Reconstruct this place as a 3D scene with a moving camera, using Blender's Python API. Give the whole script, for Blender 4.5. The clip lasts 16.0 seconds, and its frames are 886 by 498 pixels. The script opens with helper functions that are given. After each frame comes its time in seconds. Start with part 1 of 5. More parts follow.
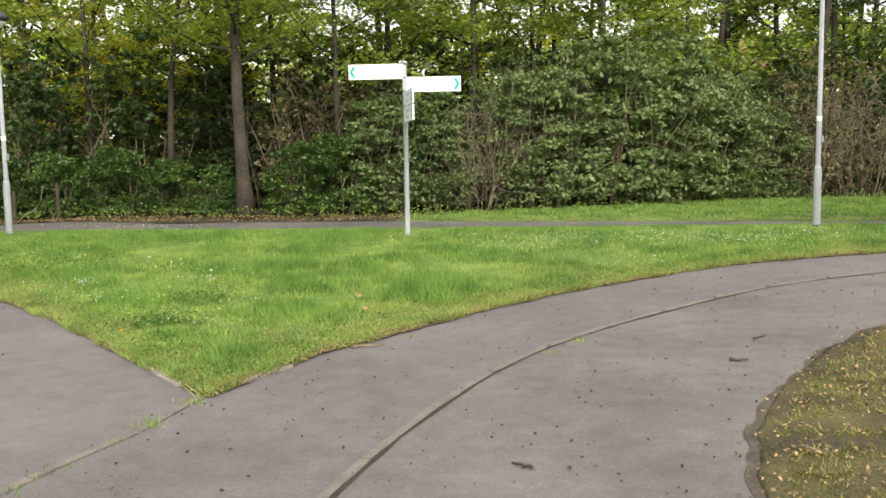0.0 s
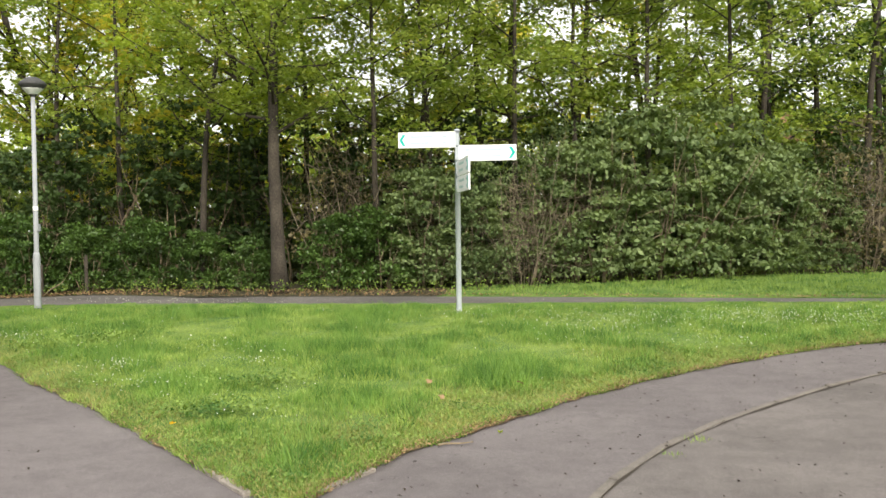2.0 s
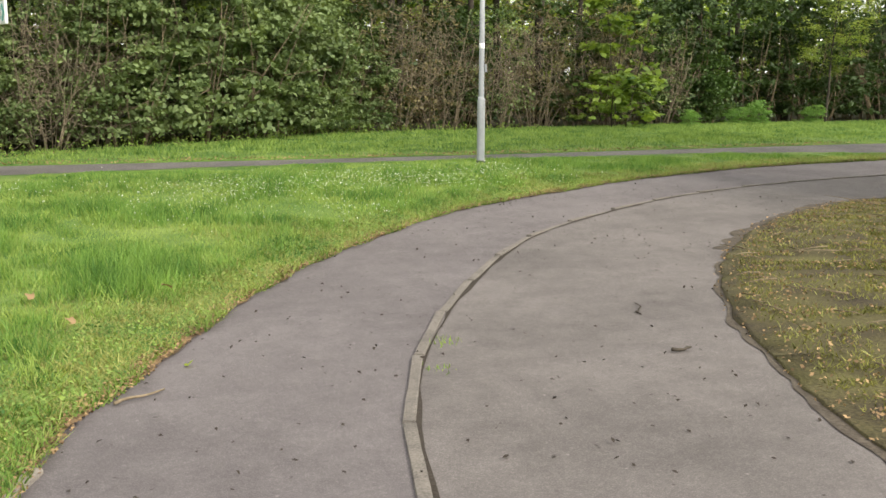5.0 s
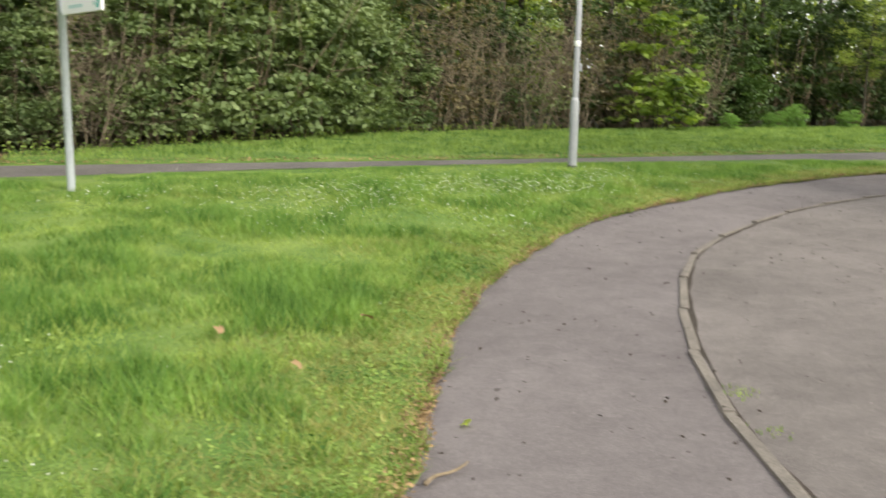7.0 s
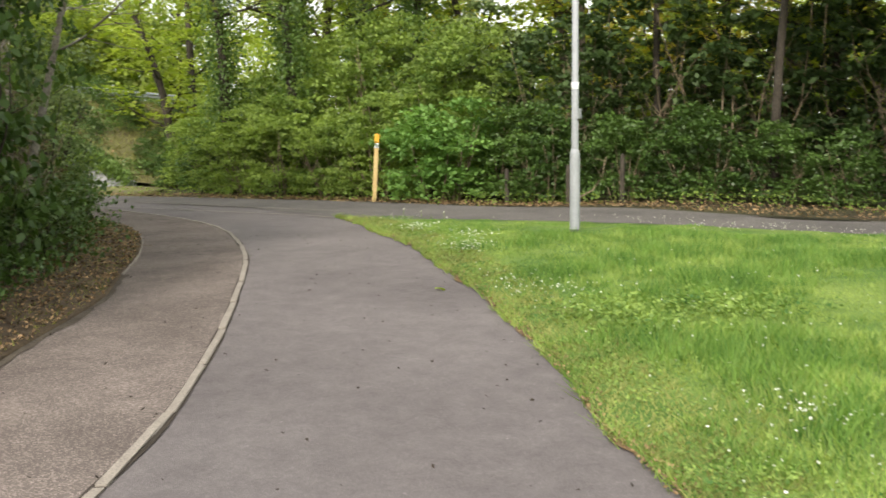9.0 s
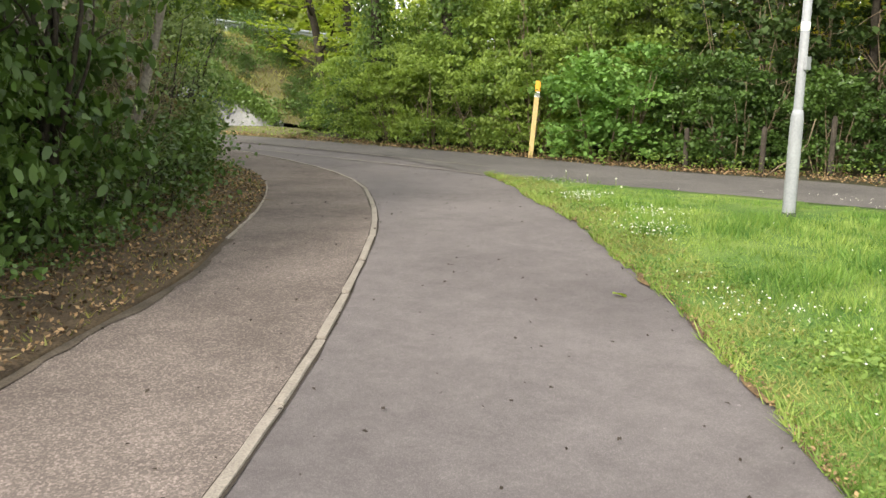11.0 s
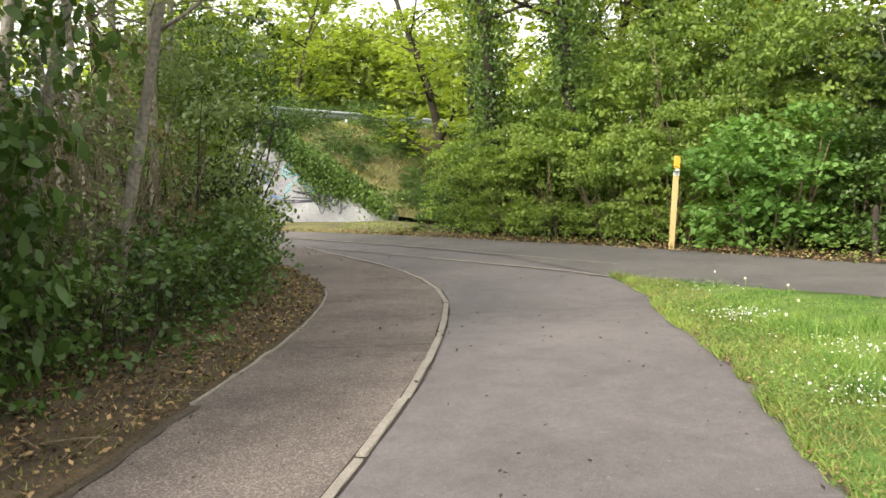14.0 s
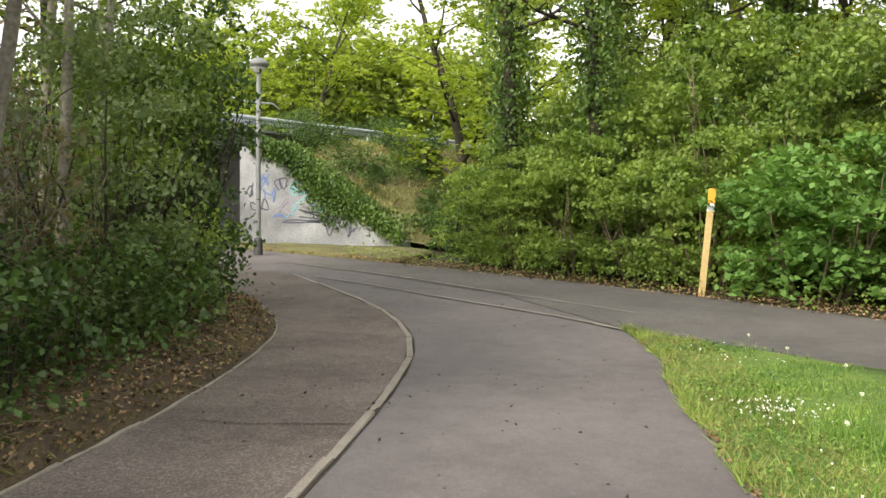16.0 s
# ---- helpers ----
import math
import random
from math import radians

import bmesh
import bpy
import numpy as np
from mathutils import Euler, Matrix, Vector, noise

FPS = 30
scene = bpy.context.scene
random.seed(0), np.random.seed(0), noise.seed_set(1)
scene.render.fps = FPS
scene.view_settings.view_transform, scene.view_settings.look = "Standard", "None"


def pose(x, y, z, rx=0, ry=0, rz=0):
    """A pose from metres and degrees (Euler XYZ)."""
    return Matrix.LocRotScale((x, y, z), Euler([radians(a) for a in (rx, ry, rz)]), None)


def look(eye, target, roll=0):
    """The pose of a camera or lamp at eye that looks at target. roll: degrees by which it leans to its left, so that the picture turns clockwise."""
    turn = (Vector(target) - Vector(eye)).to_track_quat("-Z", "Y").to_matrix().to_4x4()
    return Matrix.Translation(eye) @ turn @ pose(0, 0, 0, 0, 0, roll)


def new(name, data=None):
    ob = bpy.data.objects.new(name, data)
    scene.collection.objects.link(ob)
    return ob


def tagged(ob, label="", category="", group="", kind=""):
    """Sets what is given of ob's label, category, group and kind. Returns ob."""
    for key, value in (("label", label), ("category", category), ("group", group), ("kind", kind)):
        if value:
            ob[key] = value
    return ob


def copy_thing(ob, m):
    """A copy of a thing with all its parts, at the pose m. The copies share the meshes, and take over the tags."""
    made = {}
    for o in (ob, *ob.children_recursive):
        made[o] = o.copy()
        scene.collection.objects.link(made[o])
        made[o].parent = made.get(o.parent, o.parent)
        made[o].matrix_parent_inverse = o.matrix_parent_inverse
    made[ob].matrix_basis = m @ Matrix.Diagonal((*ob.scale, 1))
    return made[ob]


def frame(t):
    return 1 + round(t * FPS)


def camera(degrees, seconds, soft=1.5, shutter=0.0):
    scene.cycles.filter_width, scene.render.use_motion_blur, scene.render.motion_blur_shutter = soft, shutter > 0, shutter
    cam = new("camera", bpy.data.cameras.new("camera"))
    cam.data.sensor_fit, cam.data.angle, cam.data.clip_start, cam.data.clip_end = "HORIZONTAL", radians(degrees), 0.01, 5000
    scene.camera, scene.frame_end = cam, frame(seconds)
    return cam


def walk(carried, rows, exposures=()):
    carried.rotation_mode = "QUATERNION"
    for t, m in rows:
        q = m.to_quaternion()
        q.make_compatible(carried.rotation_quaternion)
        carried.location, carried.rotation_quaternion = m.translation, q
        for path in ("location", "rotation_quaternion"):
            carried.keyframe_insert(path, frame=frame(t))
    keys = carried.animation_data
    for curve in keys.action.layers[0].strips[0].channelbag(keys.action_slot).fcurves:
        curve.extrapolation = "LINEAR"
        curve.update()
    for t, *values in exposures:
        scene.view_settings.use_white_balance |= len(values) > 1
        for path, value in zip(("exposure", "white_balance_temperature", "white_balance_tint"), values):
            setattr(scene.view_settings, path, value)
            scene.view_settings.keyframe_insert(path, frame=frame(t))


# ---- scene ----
cam = camera(52.0, 16.0, 1.5, 0.2)
PATH = [
    (0, (0.727, 0.446, 1.589), (0.5, 2.422, 1.378), -0.9),
    (0.5, (0.659, 0.623, 1.578), (0.432, 2.598, 1.356), 0.0),
    (1, (0.475, 0.779, 1.573), (0.248, 2.755, 1.368), -0.2),
    (1.5, (0.238, 0.96, 1.566), (0.018, 2.937, 1.36), -0.7),
    (2, (0.029, 1.281, 1.571), (-0.232, 3.263, 1.521), -0.7),
    (2.5, (-0.248, 1.62, 1.561), (-0.494, 3.605, 1.551), -0.3),
    (3, (-0.452, 1.965, 1.53), (-0.697, 3.95, 1.53), 0.4),
    (3.5, (-0.66, 2.302, 1.5), (-0.803, 4.283, 1.266), 0.9),
    (4, (-0.737, 2.639, 1.484), (-0.165, 4.528, 1.163), 3.2),
    (4.2, (-0.787, 2.81, 1.485), (-0.125, 4.67, 1.163), 2.6),
    (6.3, (-1.757, 4.146, 1.508), (-0.774, 5.835, 1.084), -2.4),
    (6.5, (-1.839, 4.34, 1.498), (-0.836, 6.017, 1.074), -2.8),
    (7, (-2.161, 4.779, 1.481), (-1.319, 6.557, 1.118), 1.1),
    (7.2, (-2.378, 4.866, 1.523), (-1.732, 6.729, 1.187), -0.0),
    (7.5, (-2.474, 5.217, 1.454), (-2.113, 7.159, 1.137), -1.9),
    (7.9, (-2.816, 5.509, 1.462), (-3.115, 7.467, 1.184), -3.1),
    (8, (-2.915, 5.568, 1.457), (-3.353, 7.501, 1.191), -2.6),
    (8.2, (-3.132, 5.688, 1.45), (-3.729, 7.58, 1.2), -1.4),
    (8.5, (-3.229, 5.853, 1.438), (-4.115, 7.626, 1.17), -1.7),
    (9, (-3.485, 6.231, 1.425), (-4.703, 7.797, 1.172), -0.9),
    (9.5, (-3.838, 6.592, 1.416), (-5.211, 8.023, 1.155), 0.9),
    (9.7, (-3.957, 6.738, 1.402), (-5.361, 8.134, 1.119), 0.5),
    (11.8, (-5.375, 8.275, 1.411), (-6.826, 9.6, 1.04), 1.4),
    (12, (-5.468, 8.433, 1.427), (-6.972, 9.718, 1.129), 0.5),
    (12.5, (-5.836, 8.82, 1.397), (-7.416, 10.017, 1.136), 0.7),
    (13, (-6.075, 9.185, 1.401), (-7.648, 10.399, 1.174), 0.2),
    (13.5, (-6.367, 9.555, 1.37), (-8.0, 10.694, 1.175), -0.6),
    (14, (-6.68, 9.933, 1.347), (-8.347, 11.024, 1.17), -1.6),
    (14.5, (-6.936, 10.303, 1.352), (-8.682, 11.267, 1.191), -1.4),
    (15, (-7.201, 10.639, 1.336), (-8.935, 11.628, 1.221), -1.2),
    (15.5, (-7.487, 11.011, 1.313), (-9.213, 12.013, 1.18), -0.9),
    (16, (-7.844, 11.387, 1.328), (-9.559, 12.409, 1.205), 0.8),
]
EXP_A, EXP_B, EXP_C, KELVIN, TINT = 1.0, 1.32, 1.15, 6500, 10
EXPOSURES = [(0, EXP_A, KELVIN, TINT), (8.5, EXP_A, KELVIN, TINT), (9.5, EXP_A + 0.17, KELVIN, TINT), (12, EXP_B, KELVIN, TINT), (14.6, EXP_B + 0.06, KELVIN, TINT), (15.3, EXP_C - 0.02, KELVIN, TINT), (16, EXP_C - 0.05, KELVIN, TINT)]
walk(cam, [(t, look(eye, target, roll)) for t, eye, target, roll in PATH], EXPOSURES)

# ---- light ----
world = bpy.data.worlds.new("sky_world")
scene.world = world
world.use_nodes = True
wn, wl = world.node_tree.nodes, world.node_tree.links
bg = wn["Background"]
sky = wn.new("ShaderNodeTexSky")
sky.sky_type, sky.sun_disc = "NISHITA", False
SUN_EL, SUN_ROT = 37.0, 160.0
sky.sun_elevation, sky.sun_rotation = radians(SUN_EL), radians(SUN_ROT)
sky.air_density, sky.dust_density, sky.ozone_density = 1.0, 4.0, 1.0
veil = wn.new("ShaderNodeMix")
veil.data_type = "RGBA"
veil.inputs["Factor"].default_value = 0.85
veil.inputs["B"].default_value = (9.2, 9.1, 8.7, 1)
wl.new(sky.outputs["Color"], veil.inputs["A"])
wl.new(veil.outputs["Result"], bg.inputs["Color"])
bg.inputs["Strength"].default_value = 0.1
sun = new("sun", bpy.data.lights.new("sun", "SUN"))
sun.data.energy, sun.data.angle, sun.data.color = 2.0, radians(12), (1.0, 0.93, 0.8)
sd = Vector((math.sin(radians(SUN_ROT)) * math.cos(radians(SUN_EL)), math.cos(radians(SUN_ROT)) * math.cos(radians(SUN_EL)), math.sin(radians(SUN_EL))))
sun.matrix_world = look(sd * 60, (0, 0, 0))

# ---- materials ----


def mat(name, base, rough=0.9, metal=0.0, scale=8.0, spread=0.25, fine=60.0, bump=0.3, second=None, patch=0.5, spec=0.3):
    """A procedural surface: base colour with large stains towards second, fine grain and relief."""
    m = bpy.data.materials.new(name)
    m.use_nodes = True
    n, l = m.node_tree.nodes, m.node_tree.links
    p = n["Principled BSDF"]
    p.inputs["Roughness"].default_value, p.inputs["Metallic"].default_value = rough, metal
    p.inputs["Specular IOR Level"].default_value = spec
    co = n.new("ShaderNodeNewGeometry")
    big, small = n.new("ShaderNodeTexNoise"), n.new("ShaderNodeTexNoise")
    big.inputs["Scale"].default_value, big.inputs["Detail"].default_value = scale, 6
    small.inputs["Scale"].default_value, small.inputs["Detail"].default_value = fine, 4
    for t in (big, small):
        l.new(co.outputs["Position"], t.inputs["Vector"])
    ramp = n.new("ShaderNodeValToRGB")
    ramp.color_ramp.elements[0].position, ramp.color_ramp.elements[1].position = 0.5 - patch / 2, 0.5 + patch / 2
    ramp.color_ramp.elements[0].color = (*base, 1)
    ramp.color_ramp.elements[1].color = (*(second or [c * (1 + spread) for c in base]), 1)
    l.new(big.outputs["Fac"], ramp.inputs["Fac"])
    grain = n.new("ShaderNodeMapRange")
    grain.inputs["From Min"].default_value, grain.inputs["From Max"].default_value = 0.3, 0.7
    grain.inputs["To Min"].default_value, grain.inputs["To Max"].default_value = 1 - spread, 1 + spread
    l.new(small.outputs["Fac"], grain.inputs["Value"])
    mul = n.new("ShaderNodeVectorMath")
    mul.operation = "SCALE"
    l.new(ramp.outputs["Color"], mul.inputs[0])
    l.new(grain.outputs["Result"], mul.inputs["Scale"])
    l.new(mul.outputs["Vector"], p.inputs["Base Color"])
    bm_ = n.new("ShaderNodeBump")
    bm_.inputs["Strength"].default_value, bm_.inputs["Distance"].default_value = bump, 0.01
    l.new(small.outputs["Fac"], bm_.inputs["Height"])
    l.new(bm_.outputs["Normal"], p.inputs["Normal"])
    return m


def leaf_mat(name, dark, light, trans=0.35, rough=0.55, patch=0.9, contrast=1.6, each=0.55):
    """Leaves: colour varies from leaf to leaf and from bough to bough; light passes through."""
    m = bpy.data.materials.new(name)
    m.use_nodes = True
    n, l = m.node_tree.nodes, m.node_tree.links
    p, out = n["Principled BSDF"], n["Material Output"]
    p.inputs["Roughness"].default_value, p.inputs["Specular IOR Level"].default_value = rough, 0.35
    geo, tex, add = n.new("ShaderNodeNewGeometry"), n.new("ShaderNodeTexNoise"), n.new("ShaderNodeMath")
    tex.inputs["Scale"].default_value, tex.inputs["Detail"].default_value = patch, 4
    l.new(geo.outputs["Position"], tex.inputs["Vector"])
    add.operation = "MULTIPLY_ADD"
    add.inputs[1].default_value = each
    l.new(geo.outputs["Random Per Island"], add.inputs[0])
    sub = n.new("ShaderNodeMath")
    sub.operation = "MULTIPLY_ADD"
    sub.inputs[1].default_value, sub.inputs[2].default_value = contrast, 0.525 - each / 2 - contrast / 2
    l.new(tex.outputs["Fac"], sub.inputs[0])
    l.new(sub.outputs[0], add.inputs[2])
    ramp = n.new("ShaderNodeValToRGB")
    ramp.color_ramp.elements[0].color, ramp.color_ramp.elements[1].color = (*dark, 1), (*light, 1)
    l.new(add.outputs[0], ramp.inputs["Fac"])
    l.new(ramp.outputs["Color"], p.inputs["Base Color"])
    tr, mix = n.new("ShaderNodeBsdfTranslucent"), n.new("ShaderNodeMixShader")
    mix.inputs["Fac"].default_value = trans
    hue = n.new("ShaderNodeVectorMath")
    hue.operation = "MULTIPLY"
    hue.inputs[1].default_value = (1.35, 1.33, 0.6)
    l.new(ramp.outputs["Color"], hue.inputs[0])
    l.new(hue.outputs["Vector"], tr.inputs["Color"])
    l.new(p.outputs["BSDF"], mix.inputs[1])
    l.new(tr.outputs["BSDF"], mix.inputs[2])
    l.new(mix.outputs["Shader"], out.inputs["Surface"])
    return m


def asphalt(name, low, high, grain, speck, patch=0.45):
    """Asphalt: slow stains, mottling, single pale and dark stones, and a rough skin."""
    m = bpy.data.materials.new(name)
    m.use_nodes = True
    n, l = m.node_tree.nodes, m.node_tree.links
    p = n["Principled BSDF"]
    p.inputs["Roughness"].default_value, p.inputs["Specular IOR Level"].default_value = 0.9, 0.25
    geo = n.new("ShaderNodeNewGeometry")

    def tex(kind, scale, detail=5):
        t = n.new(kind)
        t.inputs["Scale"].default_value = scale
        t.inputs["Detail"].default_value = detail
        l.new(geo.outputs["Position"], t.inputs["Vector"])
        return t

    def math_node(op, a, b):
        k = n.new("ShaderNodeMath")
        k.operation = op
        for i, s in enumerate((a, b)):
            if isinstance(s, float):
                k.inputs[i].default_value = s
            else:
                l.new(s, k.inputs[i])
        return k.outputs[0]
    stain, mottle, skin = tex("ShaderNodeTexNoise", patch, 7), tex("ShaderNodeTexNoise", 5.0, 6), tex("ShaderNodeTexNoise", grain, 3)
    stones = tex("ShaderNodeTexVoronoi", grain * 0.8, 0)
    crumbs = tex("ShaderNodeTexVoronoi", 9.0, 0)
    a = math_node("MULTIPLY", stain.outputs["Fac"], 1.7)
    b = math_node("MULTIPLY", mottle.outputs["Fac"], 0.8)
    mix = math_node("SUBTRACT", math_node("ADD", a, b), 0.745)
    ramp = n.new("ShaderNodeValToRGB")
    ramp.color_ramp.elements[0].color, ramp.color_ramp.elements[1].color = (*low, 1), (*high, 1)
    l.new(mix, ramp.inputs["Fac"])
    sep = n.new("ShaderNodeSeparateColor")
    l.new(stones.outputs["Color"], sep.inputs["Color"])
    stone = math_node("ADD", math_node("MULTIPLY", math_node("POWER", sep.outputs["Red"], 3.0), speck), 1.0 - speck * 0.3)
    grainy = math_node("MULTIPLY", stone, math_node("ADD", math_node("MULTIPLY", skin.outputs["Fac"], 0.5), 0.75))
    worn = tex("ShaderNodeTexNoise", 24.0, 8)
    grainy = math_node("MULTIPLY", grainy, math_node("ADD", math_node("MULTIPLY", worn.outputs["Fac"], 0.36), 0.82))
    near = math_node("LESS_THAN", crumbs.outputs["Distance"], 0.075)
    sep2 = n.new("ShaderNodeSeparateColor")
    l.new(crumbs.outputs["Color"], sep2.inputs["Color"])
    pale = math_node("MULTIPLY", near, math_node("GREATER_THAN", sep2.outputs["Green"], 0.82))
    grainy = math_node("ADD", grainy, math_node("MULTIPLY", pale, 0.55))
    sc = n.new("ShaderNodeVectorMath")
    sc.operation = "SCALE"
    l.new(ramp.outputs["Color"], sc.inputs[0])
    l.new(grainy, sc.inputs["Scale"])
    l.new(sc.outputs["Vector"], p.inputs["Base Color"])
    bp = n.new("ShaderNodeBump")
    bp.inputs["Strength"].default_value, bp.inputs["Distance"].default_value = 0.6, 0.008
    l.new(skin.outputs["Fac"], bp.inputs["Height"])
    l.new(bp.outputs["Normal"], p.inputs["Normal"])
    return m


M_CYCLE = asphalt("cycle_asphalt", (0.105, 0.092, 0.094), (0.2, 0.18, 0.18), 300.0, 0.45)
M_FOOT = asphalt("foot_asphalt", (0.09, 0.073, 0.066), (0.215, 0.179, 0.163), 150.0, 0.95, 0.8)
M_FOOT_EAST = asphalt("east_foot_asphalt", (0.1, 0.089, 0.085), (0.205, 0.184, 0.176), 300.0, 0.5, 0.6)
M_BACK = asphalt("worn_asphalt", (0.09, 0.083, 0.081), (0.17, 0.156, 0.148), 200.0, 0.6, 0.7)
M_KERB = mat("kerb_concrete", (0.215, 0.19, 0.166), 0.9, 0, 5, 0.25, 90, 0.5, (0.31, 0.277, 0.24), 0.5)
M_KERBOLD = mat("old_kerb_concrete", (0.125, 0.112, 0.1), 0.92, 0, 5, 0.3, 90, 0.6, (0.2, 0.178, 0.155), 0.4)
M_CRACK = mat("joint_dirt", (0.035, 0.028, 0.022), 0.95, 0, 4, 0.3, 80, 0.5)
M_EDGE = mat("edge_soil", (0.085, 0.06, 0.038), 0.97, 0, 6, 0.4, 60, 1.0, (0.26, 0.17, 0.085), 0.4)
M_MUD = mat("dark_mud", (0.045, 0.036, 0.027), 0.92, 0, 5, 0.35, 60, 0.8, (0.105, 0.086, 0.066), 0.5)
M_BEDSOIL = mat("shrub_bed_soil", (0.045, 0.033, 0.023), 0.97, 0, 3, 0.4, 55, 1.0, (0.11, 0.08, 0.048), 0.45)
M_MOSS = mat("mossy_soil", (0.046, 0.035, 0.022), 0.97, 0, 2.2, 0.4, 55, 1.0, (0.11, 0.1, 0.036), 0.4)
M_TURF = mat("turf", (0.06, 0.13, 0.022), 0.95, 0, 1.3, 0.4, 70, 1.0, (0.16, 0.225, 0.05), 0.4)
M_FLOOR = mat("wood_floor", (0.04, 0.033, 0.022), 0.97, 0, 0.7, 0.4, 30, 1.0, (0.06, 0.058, 0.025), 0.5)
M_SLOPE = mat("dry_grass", (0.11, 0.09, 0.05), 0.95, 0, 1.2, 0.4, 40, 1.0, (0.2, 0.2, 0.075), 0.35)
M_GALV = mat("galvanised_steel", (0.4, 0.435, 0.48), 0.5, 0.12, 6, 0.1, 60, 0.05, (0.49, 0.525, 0.57))
M_LAMP = mat("painted_lamp_pole", (0.27, 0.285, 0.305), 0.5, 0.0, 4, 0.1, 50, 0.1, (0.345, 0.36, 0.38))
M_GREYPOLE = mat("grey_pole", (0.19, 0.2, 0.2), 0.55, 0.1, 5, 0.1, 50, 0.1, (0.26, 0.27, 0.27))
M_DARKMETAL = mat("dark_metal", (0.06, 0.06, 0.06), 0.6, 0.3, 6, 0.2, 60, 0.1)
M_WHITE = mat("sign_white", (0.86, 0.87, 0.87), 0.35, 0, 2, 0.03, 40, 0.02)
M_TEAL = mat("sign_teal", (0.0, 0.42, 0.36), 0.4, 0, 2, 0.05, 40, 0.02)
M_INK = mat("sign_lettering", (0.45, 0.62, 0.6), 0.4, 0, 2, 0.05, 40, 0.02)
M_YELLOW = mat("marker_yellow", (0.52, 0.37, 0.15), 0.6, 0, 3, 0.12, 40, 0.1, (0.6, 0.45, 0.21))
M_ORANGE = mat("marker_cap", (0.75, 0.36, 0.04), 0.5, 0, 3, 0.08, 40, 0.1)
M_BARK = mat("bark", (0.036, 0.03, 0.024), 0.95, 0, 3, 0.4, 28, 1.0, (0.075, 0.063, 0.049), 0.5)
M_PALEBARK = mat("pale_bark", (0.2, 0.175, 0.14), 0.95, 0, 3, 0.35, 30, 0.9, (0.3, 0.28, 0.24), 0.5)
M_TWIG = mat("twig_bark", (0.15, 0.115, 0.075), 0.95, 0, 3, 0.3, 30, 0.7, (0.24, 0.19, 0.125), 0.5)
M_DRYTWIG = mat("dry_twigs", (0.14, 0.115, 0.08), 0.95, 0, 3, 0.3, 30, 0.7, (0.27, 0.225, 0.155), 0.5)
M_CONC = mat("wall_concrete", (0.2, 0.205, 0.215), 0.9, 0, 1.3, 0.2, 30, 0.4, (0.42, 0.425, 0.44), 0.45)
# Bridge colour is darkened to carry the shadow under the deck.
M_CONC_SHADE = mat("shade_toned_bridge_concrete", (0.13, 0.125, 0.12), 0.92, 0, 0.8, 0.25, 40, 0.4, (0.24, 0.23, 0.22), 0.6)
M_LEAF_DARK = leaf_mat("shrub_leaves_dark", (0.026, 0.058, 0.012), (0.11, 0.19, 0.042), 0.22, 0.42)
M_LEAF_MID = leaf_mat("shrub_leaves", (0.055, 0.113, 0.02), (0.325, 0.43, 0.095), 0.38)
# Leaf colour darkened to stand for the shade inside the wood.
M_LEAF_UNDERSHADE = leaf_mat("shaded_undergrowth_leaves", (0.02, 0.042, 0.012), (0.07, 0.115, 0.03), 0.2)
M_MOSSBLADE = leaf_mat("moss_blades", (0.07, 0.078, 0.02), (0.25, 0.245, 0.062), 0.2, 0.8, 2.5, 1.8, 0.8)
M_LEAF_FRESH = leaf_mat("bramble_leaves", (0.07, 0.16, 0.03), (0.25, 0.42, 0.11), 0.35)
M_LEAF_GREY = leaf_mat("shrub_leaves_greyish", (0.06, 0.105, 0.035), (0.26, 0.33, 0.14), 0.3)
M_LEAF_LIME = leaf_mat("tree_leaves_lime", (0.1, 0.18, 0.032), (0.4, 0.465, 0.12), 0.48)
# Yellow-green leaves; the far crowns' warm sunlight is worked into the colour.
M_LEAF_YELLOW = leaf_mat("yellow_leaves_sun_tinted", (0.2, 0.29, 0.04), (0.42, 0.5, 0.1), 0.5)
# Gold stands for sunlight on the far crowns, put into the leaves.
M_LEAF_SUNGOLD = leaf_mat("tree_leaves_sunlit_gold", (0.42, 0.4, 0.06), (0.75, 0.66, 0.14), 0.5)
M_LEAF_TAN = leaf_mat("withered_leaves", (0.07, 0.066, 0.03), (0.24, 0.2, 0.1), 0.25)
M_LEAF_IVY = leaf_mat("ivy_leaves", (0.04, 0.09, 0.02), (0.17, 0.26, 0.06), 0.2, 0.4)
M_LUSH = leaf_mat("lush_grass_blades", (0.05, 0.135, 0.022), (0.22, 0.36, 0.075), 0.28, 0.65, 2.3, 2.0, 0.8)
M_SHORT = leaf_mat("short_grass_blades", (0.1, 0.19, 0.034), (0.35, 0.445, 0.115), 0.28, 0.65, 1.9, 2.4, 0.7)
M_BLADE = leaf_mat("grass_blades", (0.052, 0.13, 0.024), (0.28, 0.385, 0.09), 0.28, 0.65, 2.3, 2.5, 0.8)
M_LITTER = leaf_mat("dead_leaves", (0.075, 0.046, 0.024), (0.42, 0.28, 0.145), 0.1, 0.8, 2.0, 1.4, 0.9)
M_ROT = leaf_mat("rotting_leaves", (0.04, 0.028, 0.018), (0.14, 0.095, 0.055), 0.1, 0.85, 2.0, 1.4, 0.9)
M_DRYBLADE = leaf_mat("dry_grass_blades", (0.12, 0.125, 0.035), (0.38, 0.385, 0.13), 0.25, 0.7, 0.8, 1.8, 0.8)
M_PETAL = leaf_mat("white_petals", (0.75, 0.76, 0.72), (0.9, 0.9, 0.88), 0.2, 0.7)
